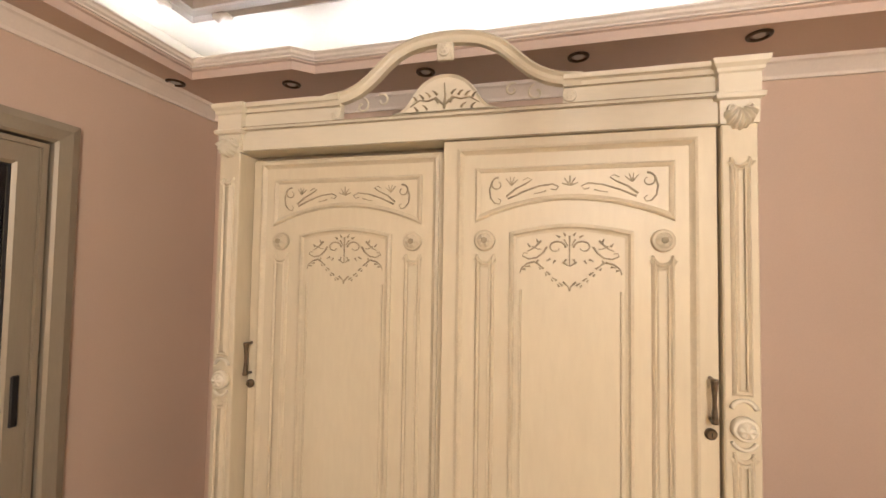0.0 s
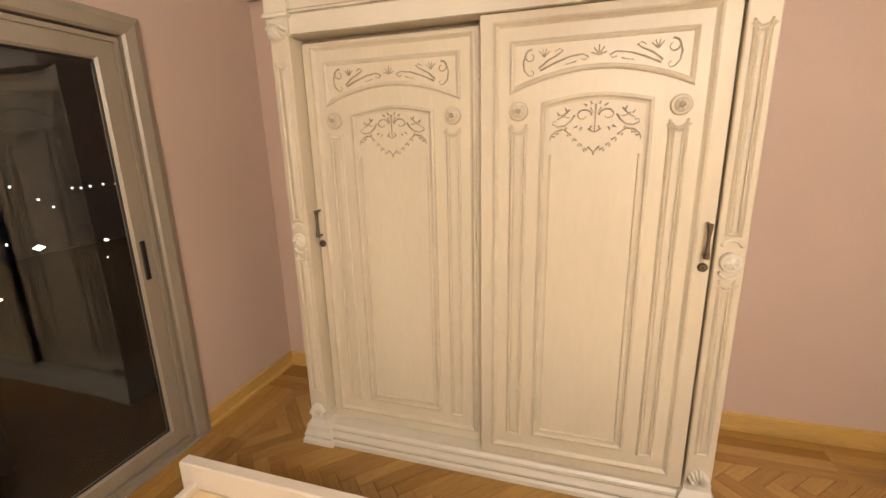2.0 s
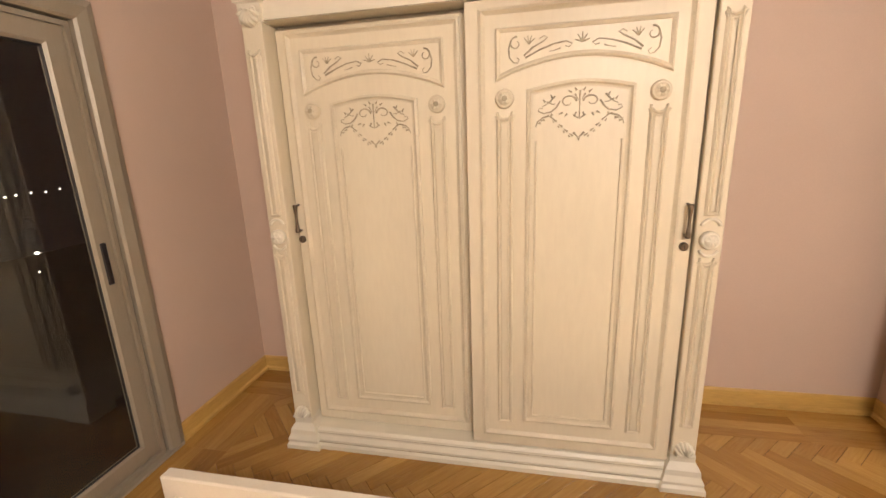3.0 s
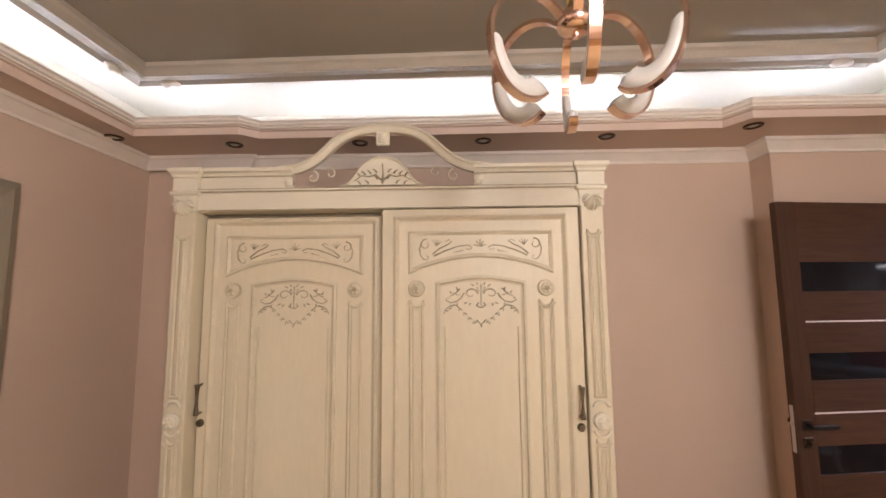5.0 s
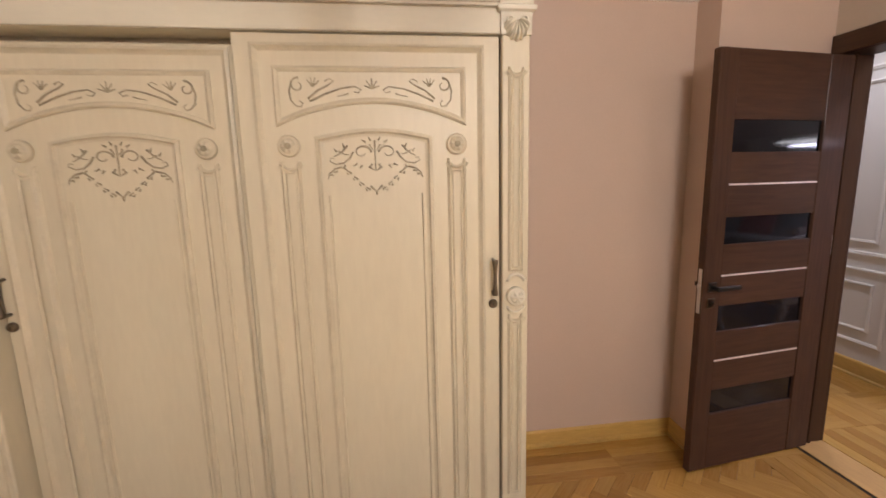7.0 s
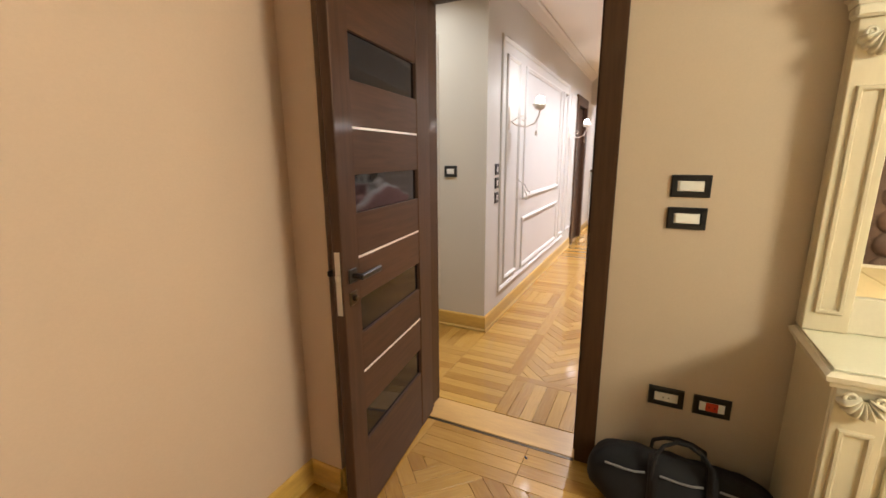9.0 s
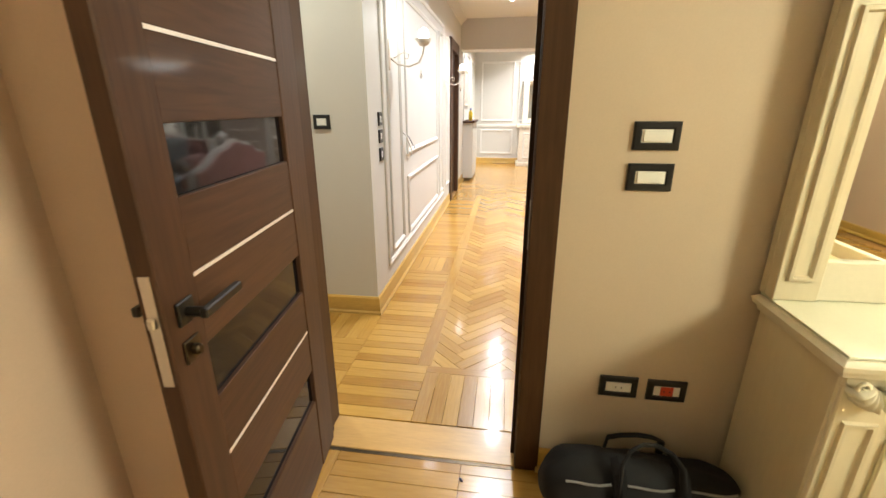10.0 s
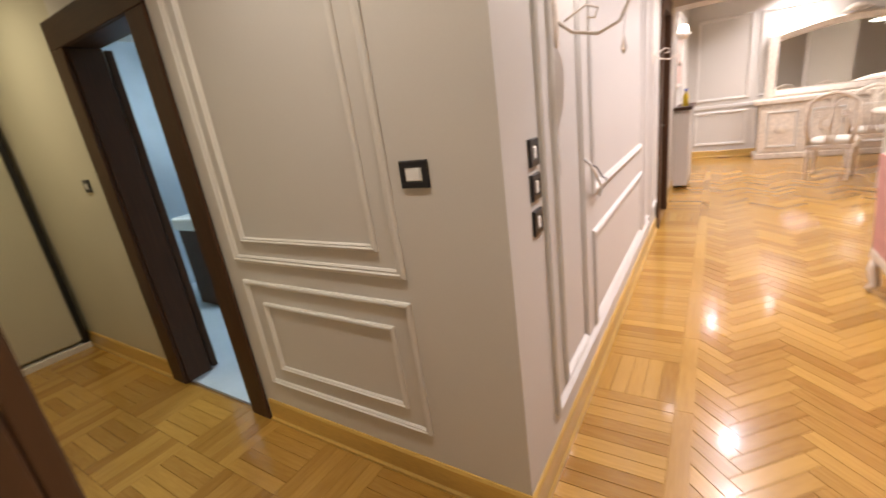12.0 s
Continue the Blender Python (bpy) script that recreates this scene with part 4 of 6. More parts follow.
# ---- switches and sockets ----
def plate(kind, at, turn, w=0.13, h=0.082, centre=M_WHITEPL, pinned=False):
    label = {"switch": "white rocker switch in a black frame on the wall", "socket": "white power socket in a black frame on the wall", "red": "red power socket in a black frame on the wall"}[kind]
    t = thing("light_switch" if kind == "switch" else "power_socket", label, "switch" if kind == "switch" else "socket", "wall plates", at=at, turn=turn)
    part("frame", outline(rect(-w / 2, w / 2, -h / 2, h / 2), True, [(0, 0), (0.001, 0.007), (0.004, 0.010), (0.018, 0.011), (0.022, 0.008), (0.022, 0.0)], lambda u, v, q: (u, -q, v)), M_BLACK, t)
    part("insert", box(-w / 2 + 0.02, w / 2 - 0.02, -0.007, 0.0, -h / 2 + 0.02, h / 2 - 0.02, 0.002), M_WHITEPL, t, "white insert")
    if kind == "switch":
        part("rocker", box(-w / 2 + 0.027, w / 2 - 0.027, -0.0115, -0.0065, -h / 2 + 0.024, h / 2 - 0.024, 0.0018), M_WHITEPL, t)
    else:
        part("outlet", box(-0.021, 0.021, -0.0105, -0.0065, -h / 2 + 0.023, h / 2 - 0.023, 0.0015), M_RED if kind == "red" else M_WHITEPL, t)
        for s in (-1, 1):
            part("pin_hole", moved(lathe([(0.0028, 0), (0.0028, 0.001), (0, 0.001)], 8), pose(s * 0.0095, -0.0102, 0, 90)), M_BLACK, t)
    return t


plate("switch", (XE, 1.556, 1.27), -90)
plate("switch", (XE, 1.558, 1.15), -90)
plate("socket", (XE, 1.556, 0.41), -90)
plate("red", (XE, 1.395, 0.408), -90)


# ---- dressing table with mirror ----
dt = thing("dressing_table", "cream painted dressing table with carved corners and a mirror", "dressing table")
DX0, DX1, DYA, DYB, DZ = 2.665, XE - 0.02, -0.25, 1.20, 0.80
part("body", box(DX0 + 0.03, DX1, DYA + 0.02, DYB - 0.022, 0.05, DZ - 0.002, 0.004), M_CREAM, dt)
part("plinth", outline([(DX1, DYB - 0.02), (DX0 + 0.03, DYB - 0.02), (DX0 + 0.03, DYA + 0.02), (DX1, DYA + 0.02)], False, [(-o, z) for o, z in [(0, 0), (0.02, 0), (0.02, 0.03), (0.01, 0.045), (0.012, 0.06), (0, 0.075)]], plan), M_CREAM_LIGHT, dt)
part("top", outline([(DX1, DYB), (DX0, DYB), (DX0, DYA), (DX1, DYA)], True, [(0.03, DZ - 0.045), (0.008, DZ - 0.045), (0.006, DZ - 0.032), (-0.004, DZ - 0.026), (-0.008, DZ - 0.010), (0.0, DZ - 0.004), (0.004, DZ), (0.03, DZ)], plan), M_CREAM_LIGHT, dt)
part("glass_top", box(DX0 + 0.012, DX1, DYA + 0.012, DYB - 0.012, DZ + 0.001, DZ + 0.008, 0.0015), M_MARBLE, dt, "pale green glass on the top")
side = lambda u, v, h: (DX0 + 0.03 - h, u, v)
for ym in (DYB - 0.085, DYA + 0.085):
    part("corner_post", box(DX0 + 0.016, DX0 + 0.031, ym - 0.06, ym + 0.06, 0.06, DZ - 0.046, 0.003), M_CREAM, dt)
    carved_shell("post_shell", (0.11, 0.085, 0.03), Matrix.Translation((DX0 + 0.015, ym, DZ - 0.052)) @ pose(0, 0, 0, 0, 180, 0) @ pose(0, 0, 0, 0, 0, 90), dt, "carved shell")
    b = outline(rect(ym - 0.04, ym + 0.04, 0.14, 0.63), True, [(0, 0), (0.004, 0.008), (0.012, 0.008), (0.018, 0.0)], lambda u, v, h: (DX0 + 0.016 - h, u, v))
    part("post_moulding", b, M_GROOVE, dt)
for k in range(2):
    y1 = DYB - 0.165 - k * 0.57
    fp = part("door", box(DX0 + 0.018, DX0 + 0.0305, y1 - 0.545, y1, 0.09, 0.58, 0.003), M_CREAM, dt)
    part("door_moulding", outline(rect(y1 - 0.50, y1 - 0.045, 0.13, 0.54), True, [(0, 0), (0.006, 0.010), (0.014, 0.010), (0.022, 0.0)], lambda u, v, h: (DX0 + 0.018 - h, u, v)), M_GROOVE, fp)
    part("rosette", moved(rose(0.03, 0.02), Matrix.Translation((DX0 + 0.016, y1 - 0.09, 0.50)) @ pose(0, 0, 0, 0, 0, -90)), M_CREAM_LIGHT, fp, smooth=True)
    dr = part("drawer", box(DX0 + 0.018, DX0 + 0.0305, y1 - 0.545, y1, 0.60, DZ - 0.05, 0.003), M_CREAM, dt)
    part("knob", moved(lathe([(0.006, 0), (0.006, 0.012), (0.014, 0.018), (0.010, 0.026), (0, 0.028)], 12), pose(DX0 + 0.018, y1 - 0.27, 0.675, 0, -90)), M_PEWTER, dr)

mir = thing("mirror", "cream framed mirror with carved pilasters standing on the dressing table", "mirror", at=(0, 0, 0))
MX = XE - 0.07
part("back_board", box(MX + 0.03, XE - 0.012, DYA + 0.05, DYB - 0.01, DZ + 0.009, 1.80, 0.002), M_CREAM, mir)
for ym in (DYB - 0.07, DYA + 0.11):
    pil = part("pilaster", box(MX - 0.01, MX + 0.03, ym - 0.06, ym + 0.06, DZ + 0.009, 1.80, 0.003), M_CREAM, mir)
    part("pilaster_moulding", outline(rect(ym - 0.038, ym + 0.038, DZ + 0.07, 1.58), True, [(0, 0), (0.004, 0.009), (0.013, 0.009), (0.018, 0.0)], lambda u, v, h: (MX - 0.01 - h, u, v)), M_GROOVE, pil)
    carved_shell("shell", (0.11, 0.085, 0.03), Matrix.Translation((MX - 0.012, ym, 1.735)) @ pose(0, 0, 0, 0, 180, 0) @ pose(0, 0, 0, 0, 0, 90), pil, "carved shell capital")
    part("capital", box(MX - 0.028, MX + 0.032, ym - 0.075, ym + 0.075, 1.765, 1.80, 0.008), M_CREAM_LIGHT, pil)
part("cornice", outline([(XE - 0.012, DYB + 0.0), (MX - 0.02, DYB + 0.0), (MX - 0.02, DYA + 0.04), (XE - 0.012, DYA + 0.04)], False, [(-o, z) for o, z in [(0, 1.801), (0.004, 1.82), (0.014, 1.826), (0.012, 1.85), (0.03, 1.87), (0.03, 1.885), (-0.05, 1.885)]], plan), M_CREAM_LIGHT, mir)
part("bottom_rail", box(MX + 0.002, MX + 0.03, DYA + 0.171, DYB - 0.131, DZ + 0.009, 0.93, 0.003), M_CREAM_LIGHT, mir)
part("mirror_glass", box(MX + 0.018, MX + 0.029, DYA + 0.171, DYB - 0.131, 0.931, 1.80), M_MIRROR, mir, "clear silvered glass")


# ---- duffel bag ----
bag = thing("duffel_bag", "black nylon duffel bag slumped on the floor by the wall", "bag", at=(2.90, 1.50, 0.0), turn=2)
b = puff(0.118, 0.318, 0.130, 3.0, 24)
for v in b.verts:
    c = v.co
    n1 = noise.noise(c * 6.0) * 0.022 + noise.noise(c * 17.0) * 0.009
    c += Vector((n1, n1 * 0.6, n1))
    c.z += 0.125
    c.x *= 1.0 - 0.35 * max(0.0, c.z - 0.12) / 0.13
    c.z = max(c.z, 0.004)
part("body", b, M_BAG, bag, smooth=True)
b = tube([(-0.112, -0.10, 0.15), (-0.10, -0.10, 0.215), (-0.075, -0.095, 0.29), (-0.055, -0.065, 0.325), (-0.045, -0.02, 0.345), (-0.045, 0.02, 0.345), (-0.055, 0.06, 0.325), (-0.075, 0.085, 0.29), (-0.10, 0.09, 0.215), (-0.112, 0.09, 0.15)], 0.013, 6, None, None, 0.5)
part("carry_handle", b, M_BAG, bag, smooth=True)
b = tube([(0.10, -0.10, 0.18), (0.085, -0.095, 0.25), (0.06, -0.05, 0.285), (0.055, 0.0, 0.295), (0.06, 0.05, 0.285), (0.085, 0.085, 0.25), (0.10, 0.09, 0.18)], 0.013, 6, None, None, 0.5)
part("carry_handle", b, M_BAG, bag, smooth=True)
for y in (-0.10, 0.09):
    b = tube([(-0.122, y, 0.02), (-0.128, y, 0.08), (-0.124, y, 0.14), (-0.108, y, 0.20), (-0.08, y, 0.252), (-0.02, y, 0.262)], 0.022, 6, None, None, 0.3)
    part("webbing", b, M_BAG, bag)
for y0, y1 in ((-0.26, -0.125), (-0.075, 0.065), (0.115, 0.255)):
    part("zip", tube([(-0.092 - 0.003 * math.sin(1.6 * k), y0 + (y1 - y0) * k / 4, 0.222 - 0.008 * math.sin(0.8 * k)) for k in range(5)], 0.0042, 5), M_ZIP, bag, "grey zip piping")


# ---- bed base with its loose boards ----
bed = thing("bed_base", "bare bed base with off-white rails and pale plywood deck", "bed")
part("foot_rail", box(-0.655, 2.27, 1.535, 1.585, 0.05, 0.40, 0.006), M_BEDWHITE, bed)
part("head_rail", box(-0.62, 2.27, -0.50, -0.45, 0.05, 0.40, 0.006), M_BEDWHITE, bed)
for x0 in (-0.60, 2.22):
    part("side_rail", box(x0, x0 + 0.03, -0.45, 1.535, 0.10, 0.33, 0.005), M_BEDWHITE, bed)
for k in range(6):
    y1 = 1.531 - k * 0.33
    part("deck_board", box(-0.565, 2.21, y1 - 0.324, y1, 0.285, 0.305, 0.004), M_PLY, bed, "pale plywood board")
for x in (-0.58, 0.8, 2.16):
    for y in (-0.43, 1.50):
        part("leg", box(x, x + 0.05, y, y + 0.032, 0, 0.11, 0.004), M_BEDWHITE, bed)
b = box(-0.345, -0.325, 1.40, 1.408, 0.305, 0.313, 0.003)
box(-0.336, -0.326, 1.392, 1.412, 0.3055, 0.311, 0.003, bm=b)
tagged(part("bolt", b, M_BLACK), "small dark bolt lying on the plywood deck", "bolt")

hb = thing("headboard", "dark brown button-tufted velvet headboard leaning by the wall", "headboard")
part("panel", box(XW + 0.03, XW + 0.11, -1.80, -0.16, 0.06, 1.35, 0.02, seg=2), M_BROWNTUFT, hb)
for i in range(7):
    for j in range(5):
        part("tuft", moved(puff(0.04, 0.112, 0.125, 2.2, 6), Matrix.Translation((XW + 0.115, -1.67 + i * 0.23, 0.20 + j * 0.25))), M_BROWNTUFT, hb, smooth=True)


# ---- chandelier, not lit ----
ch = thing("chandelier", "rose gold chandelier with curled arms and opal shades", "chandelier", at=(0.985, 1.42, 0.035))
part("hub", lathe([(0, 2.235), (0.030, 2.237), (0.045, 2.25), (0.048, 2.275), (0.035, 2.29), (0.02, 2.295), (0.018, 2.32), (0, 2.325)], 24), M_GOLD, ch, smooth=True)
part("nut", lathe([(0, 2.222), (0.008, 2.223), (0.009, 2.236)], 10), M_GOLD, ch)
b = tube([(-0.012, 0, 2.31), (-0.015, 0, 2.5), (-0.005, 0, ZC - 0.036)], 0.007, 8)
part("cable", b, M_CORD, ch, "yellow supply cable")
part("ceiling_rose", lathe([(0, ZC - 0.036), (0.05, ZC - 0.036), (0.05, ZC - 0.047), (0.035, ZC - 0.065), (0, ZC - 0.067)], 20), M_GOLD, ch, smooth=True)


def band(pts, w, t):
    """A flat strip bent along points of (radius, height)."""
    b = bmesh.new()
    rings = []
    for i, (r, z) in enumerate(pts):
        a, c = pts[max(0, i - 1)], pts[min(len(pts) - 1, i + 1)]
        d = Vector((c[0] - a[0], 0, c[1] - a[1])).normalized()
        n = Vector((-d.z, 0, d.x))
        rings.append([b.verts.new(Vector((r, s * w, z)) + n * q * t) for s, q in ((-1, -1), (1, -1), (1, 1), (-1, 1))])
    for a, c in zip(rings, rings[1:]):
        for j in range(4):
            b.faces.new((a[j], a[(j + 1) % 4], c[(j + 1) % 4], c[j]))
    b.faces.new(rings[0])
    b.faces.new(rings[-1][::-1])
    return b




def shade_body(pts, w):
    """A rounded opal bar on the inner side of a bent strip, growing deeper to a blunt end."""
    b = bmesh.new()
    rings = []
    last = len(pts) - 1
    for i, (r, z) in enumerate(pts):
        a, c = pts[max(0, i - 1)], pts[min(last, i + 1)]
        d = Vector((c[0] - a[0], 0, c[1] - a[1])).normalized()
        n = Vector((d.z, 0, -d.x))
        deep = 0.024 + 0.032 * (i / last)
        deep *= (0.45, 0.8, 1.0)[min(2, last - i)] * (0.6 if i == 0 else 1.0)
        rings.append([b.verts.new(Vector((r, q * w, z)) + n * (0.0032 + h * deep)) for q, h in ((-1, 0), (-1, 0.55), (-0.8, 0.85), (-0.35, 1), (0.35, 1), (0.8, 0.85), (1, 0.55), (1, 0))])
    for a, c in zip(rings, rings[1:]):
        for j in range(8):
            b.faces.new((a[j], a[(j + 1) % 8], c[(j + 1) % 8], c[j]))
    b.faces.new(rings[0][::-1])
    b.faces.new(rings[-1])
    bmesh.ops.recalc_face_normals(b, faces=b.faces)
    return b


curl = smooth_line([(0.04, 2.27), (0.08, 2.302), (0.13, 2.315), (0.175, 2.304), (0.213, 2.27), (0.235, 2.225), (0.24, 2.18)])
low = smooth_line([(0.24, 2.18), (0.236, 2.14), (0.221, 2.095), (0.194, 2.06), (0.156, 2.042), (0.118, 2.046), (0.095, 2.06)])
for k in range(6):
    turn = pose(0, 0, 0, 0, 0, 60 * k + 22)
    arm = part("arm", moved(band(curl, 0.0112, 0.0055), turn), M_GOLD, ch, smooth=False)
    part("arm_tip", moved(band(low, 0.0118, 0.0035), turn), M_GOLD, arm)
    part("shade", moved(shade_body(low, 0.0112), turn), M_OPAL, arm, "opal acrylic shade", smooth=True)


# ================= hall and living room =================
HX, HY, HZ = 4.235, 2.80, 2.70
b = box(HX, HX + 0.15, HY + 0.15, 4.36, 0, HZ)
wall("wall_corridor_west", box(HX, HX + 0.15, 5.19, 9.0, 0, HZ), M_OLIVE, "pale olive corridor wall beyond the bathroom door")
box(HX, HX + 0.15, 4.36, 5.19, 2.06, HZ, bm=b)
wall("wall_hall_west", b, M_GREY, "light grey panelled wall beside the bathroom door")
b = box(HX, 7.99, HY, HY + 0.15, 0, HZ)
box(8.80, 13.0, HY, HY + 0.15, 0, HZ, bm=b)
box(7.99, 8.80, HY, HY + 0.15, 2.16, HZ, bm=b)
wall("wall_hall_north", b, M_GREY, "light grey panelled hall wall with white mouldings")
wall("wall_corridor_end", box(XO, HX, 6.66, 6.8, 0, HZ), M_OLIVE, "pale olive end wall of the corridor")
wall("wall_dining", box(12.6, 12.8, -4.4, HY, 0, HZ + 0.4), M_GREY, "light grey panelled dining wall behind the console")
wall("wall_living_south", box(XO, 12.6, -4.4, -4.2, 0, HZ + 0.4), M_GREY, "light grey living room wall")
b = box(XO, XO + 0.004, -4.2, 1.80, 0, HZ)
wall("wall_living_west", b, M_GREY, "light grey living room side of the bedroom wall")
tagged(part("ceiling_hall", box(XO, 13.0, 0.72, 9.0, HZ, HZ + 0.1), M_HALLCEIL), "white hall ceiling with small lit spots", "ceiling", kind="structure")
tagged(part("ceiling_living", box(XO, 13.0, -4.4, 0.72, HZ + 0.25, HZ + 0.35), M_HALLCEIL), "white living room ceiling", "ceiling", kind="structure")
wall("wall_living_upstand", box(XO, 13.0, 0.70, 0.72, HZ, HZ + 0.25), M_HALLCEIL, "white ceiling step between hall and living room")
# bulkhead across the hall, beam along it, panelled column
tagged(part("beam_bulkhead", box(9.35, 9.75, 0.75, HY, 2.24, HZ), M_GREY), "grey bulkhead across the hall ceiling", "beam", kind="structure")
tagged(part("beam_long", box(XO, 9.35, 0.72, 1.22, 2.33, HZ), M_GREY), "grey beam along the hall ceiling", "beam", kind="structure")
colm = tagged(part("wall_column", box(9.35, 9.75, 0.02, 0.75, 0, HZ + 0.25), M_GREY), "light grey panelled column between hall and living room", "column", kind="structure")
part("moulding", panel_ring(rect(0.12, 0.65, 0.95, 2.2), lambda u, v, h: (9.35 - h, u, v), 0.05), M_HALLWHITE, colm)
part("moulding", panel_ring(rect(0.12, 0.65, 0.25, 0.80), lambda u, v, h: (9.35 - h, u, v), 0.05), M_HALLWHITE, colm)
b = outline([(HX, 6.66), (HX, HY), (13, HY)], False, [(0, HZ - 0.10), (-0.012, HZ - 0.10), (-0.02, HZ - 0.08), (-0.07, HZ - 0.03), (-0.09, HZ - 0.02), (-0.09, HZ - 0.001), (0, HZ - 0.001)], plan)
tagged(part("trim_hall_crown", b, M_HALLWHITE), "white crown moulding of the hall", "trim", kind="structure")

# wall panels
WEST = bpy.data.objects["wall_hall_west"]
NORTH = bpy.data.objects["wall_hall_north"]
pw = lambda u, v, h: (HX - h, u, v)
for r, w in (((3.19, 4.18, 0.91, 2.25), 0.034), ((3.295, 4.085, 1.005, 2.15), 0.026), ((3.19, 4.16, 0.255, 0.82), 0.026), ((3.285, 4.05, 0.355, 0.715), 0.022)):
    part("moulding", panel_ring(rect(*r), pw, w, 0.016), M_HALLWHITE, WEST)
pn = lambda u, v, h: (u, HY - h, v)
for r, w in (((4.53, 7.30, 0.24, 2.28), 0.05), ((4.66, 5.03, 0.32, 2.16), 0.035), ((5.20, 6.80, 0.98, 2.16), 0.05), ((5.20, 6.80, 0.30, 0.80), 0.05), ((6.95, 7.22, 0.32, 2.16), 0.035), ((7.45, 7.85, 0.30, 2.2), 0.04)):
    part("moulding", panel_ring(rect(*r), pn, w * 0.8, 0.018), M_HALLWHITE, NORTH)
for x0, x1 in ((9.9, 11.0), (11.2, 12.4)):
    for z0, z1 in ((1.05, 2.3), (0.3, 0.85)):
        part("moulding", panel_ring(rect(x0, x1, z0, z1), pn, 0.05, 0.02), M_HALLWHITE, NORTH)
DIN = bpy.data.objects["wall_dining"]
pd = lambda u, v, h: (12.6 - h, u, v)
for r in ((1.85, 2.65, 1.0, 2.35), (1.85, 2.65, 0.22, 0.82), (-0.1, 1.75, 1.0, 2.35), (-1.6, -0.3, 1.0, 2.35), (-1.6, -0.3, 0.22, 0.82), (-0.1, 1.75, 0.22, 0.82)):
    part("moulding", panel_ring(rect(*r), pd, 0.05, 0.025), M_HALLWHITE, DIN)
part("dado_rail", box(12.575, 12.6, -2.0, HY, 0.87, 0.93, 0.006), M_HALLWHITE, DIN)

hall_skirt = "honey-coloured varnished pine skirting board of the hall"


def skirt_r(pts):
    b = outline(pts, False, [(0, 0), (-0.022, 0), (-0.022, 0.016), (-0.014, 0.026), (-0.012, 0.118), (-0.006, 0.13), (0, 0.13)], plan)
    tagged(part("baseboard", b, M_PINE), hall_skirt, "skirting", kind="structure")


skirt_r([(HX, 4.25), (HX, HY), (7.90, HY)])
skirt_r([(HX, 6.66), (HX, 5.30)])
skirt_r([(8.89, HY), (12.6, HY)])
skirt_r([(12.6, HY), (12.6, -4.2)])
plate("switch", (HX, 3.09, 1.265), -90, 0.105, 0.085)
for z in (1.277, 1.170, 1.055):
    plate("switch", (4.462, HY, z), 0, 0.078, 0.085)
plate("switch", (HX, 5.52, 1.30), -90, 0.08, 0.08)

# bathroom door opening
bf = thing("door_frame", "dark wenge wooden frame of the bathroom door", "door frame")
for y0, y1 in ((4.362, 4.43), (5.12, 5.188)):
    part("jamb", box(HX - 0.002, HX + 0.152, y0, y1, 0, 2.0, 0.003), M_FRAMEWOOD, bf)
part("head", box(HX - 0.002, HX + 0.152, 4.362, 5.188, 2.0, 2.058, 0.003), M_FRAMEWOOD, bf)
for y0, y1 in ((4.27, 4.42), (5.13, 5.28)):
    part("casing", box(HX - 0.022, HX - 0.003, y0, y1, 0, 2.0, 0.004), M_FRAMEWOOD, bf)
part("head_casing", box(HX - 0.022, HX - 0.003, 4.27, 5.28, 2.0005, 2.14, 0.004), M_FRAMEWOOD, bf)
b = box(HX + 0.15, 6.2, 4.0, 4.02, 0, 2.5)
box(6.18, 6.2, 4.02, 7.2, 0, 2.5, bm=b)
box(HX + 0.15, 6.2, 7.2, 7.22, 0, 2.5, bm=b)
wall("wall_bathroom", b, M_BLUETILE, "cool white tiled bathroom walls")
tagged(part("ceiling_bathroom", box(HX + 0.15, 6.2, 4.0, 7.22, 2.5, 2.52), M_HALLCEIL), "white bathroom ceiling", "ceiling", kind="structure")
tagged(part("floor_bathroom", box(HX + 0.02, 6.18, 4.02, 7.2, -0.01, 0.008), M_BLUETILE), "pale blue tiled bathroom floor", "floor", kind="structure")
basin = thing("washbasin", "white porcelain washbasin on a dark cabinet in the bathroom", "washbasin")
part("bowl", box(5.05, 5.50, 6.05, 6.50, 0.74, 0.86, 0.03, seg=3), M_PORCELAIN, basin)
part("cabinet", box(5.08, 5.47, 6.08, 6.47, 0.009, 0.74, 0.006), M_FRAMEWOOD, basin)
part("tap", tube([(5.42, 6.27, 0.86), (5.42, 6.27, 1.0), (5.36, 6.27, 1.03), (5.30, 6.27, 1.0)], 0.012, 8), M_STEEL, basin, smooth=True)
# white cloth shape put in place of a bright light patch in the bathroom
tow = thing("towel", "white cloth on a steel ring standing in for a bright patch", "towel")
part("ring", tube([(5.50 + 0.09 * math.cos(a), 6.27 + 0.09 * math.sin(a), 1.93) for a in [k * math.pi / 8 for k in range(17)]], 0.008, 6), M_STEEL, tow)
part("bracket", tube([(5.59, 6.27, 1.93), (6.18, 6.27, 1.93)], 0.012, 6), M_STEEL, tow)
part("cloth", moved(puff(0.06, 0.10, 0.16, 3, 10), Matrix.Translation((5.42, 6.27, 1.80))), M_PORCELAIN, tow, smooth=True)
bdl = thing("bathroom_door", "dark wooden bathroom door standing wide open", "door", at=(HX + 0.185, 5.135, 0), turn=80)
part("leaf", box(0, 0.70, -0.02, 0.02, 0.012, 1.995, 0.004), M_FRAMEWOOD, bdl)
part("lever", tube([(0.64, -0.02, 1.0), (0.64, -0.07, 1.0), (0.53, -0.07, 1.0)], 0.009, 8), M_STEEL, bdl)
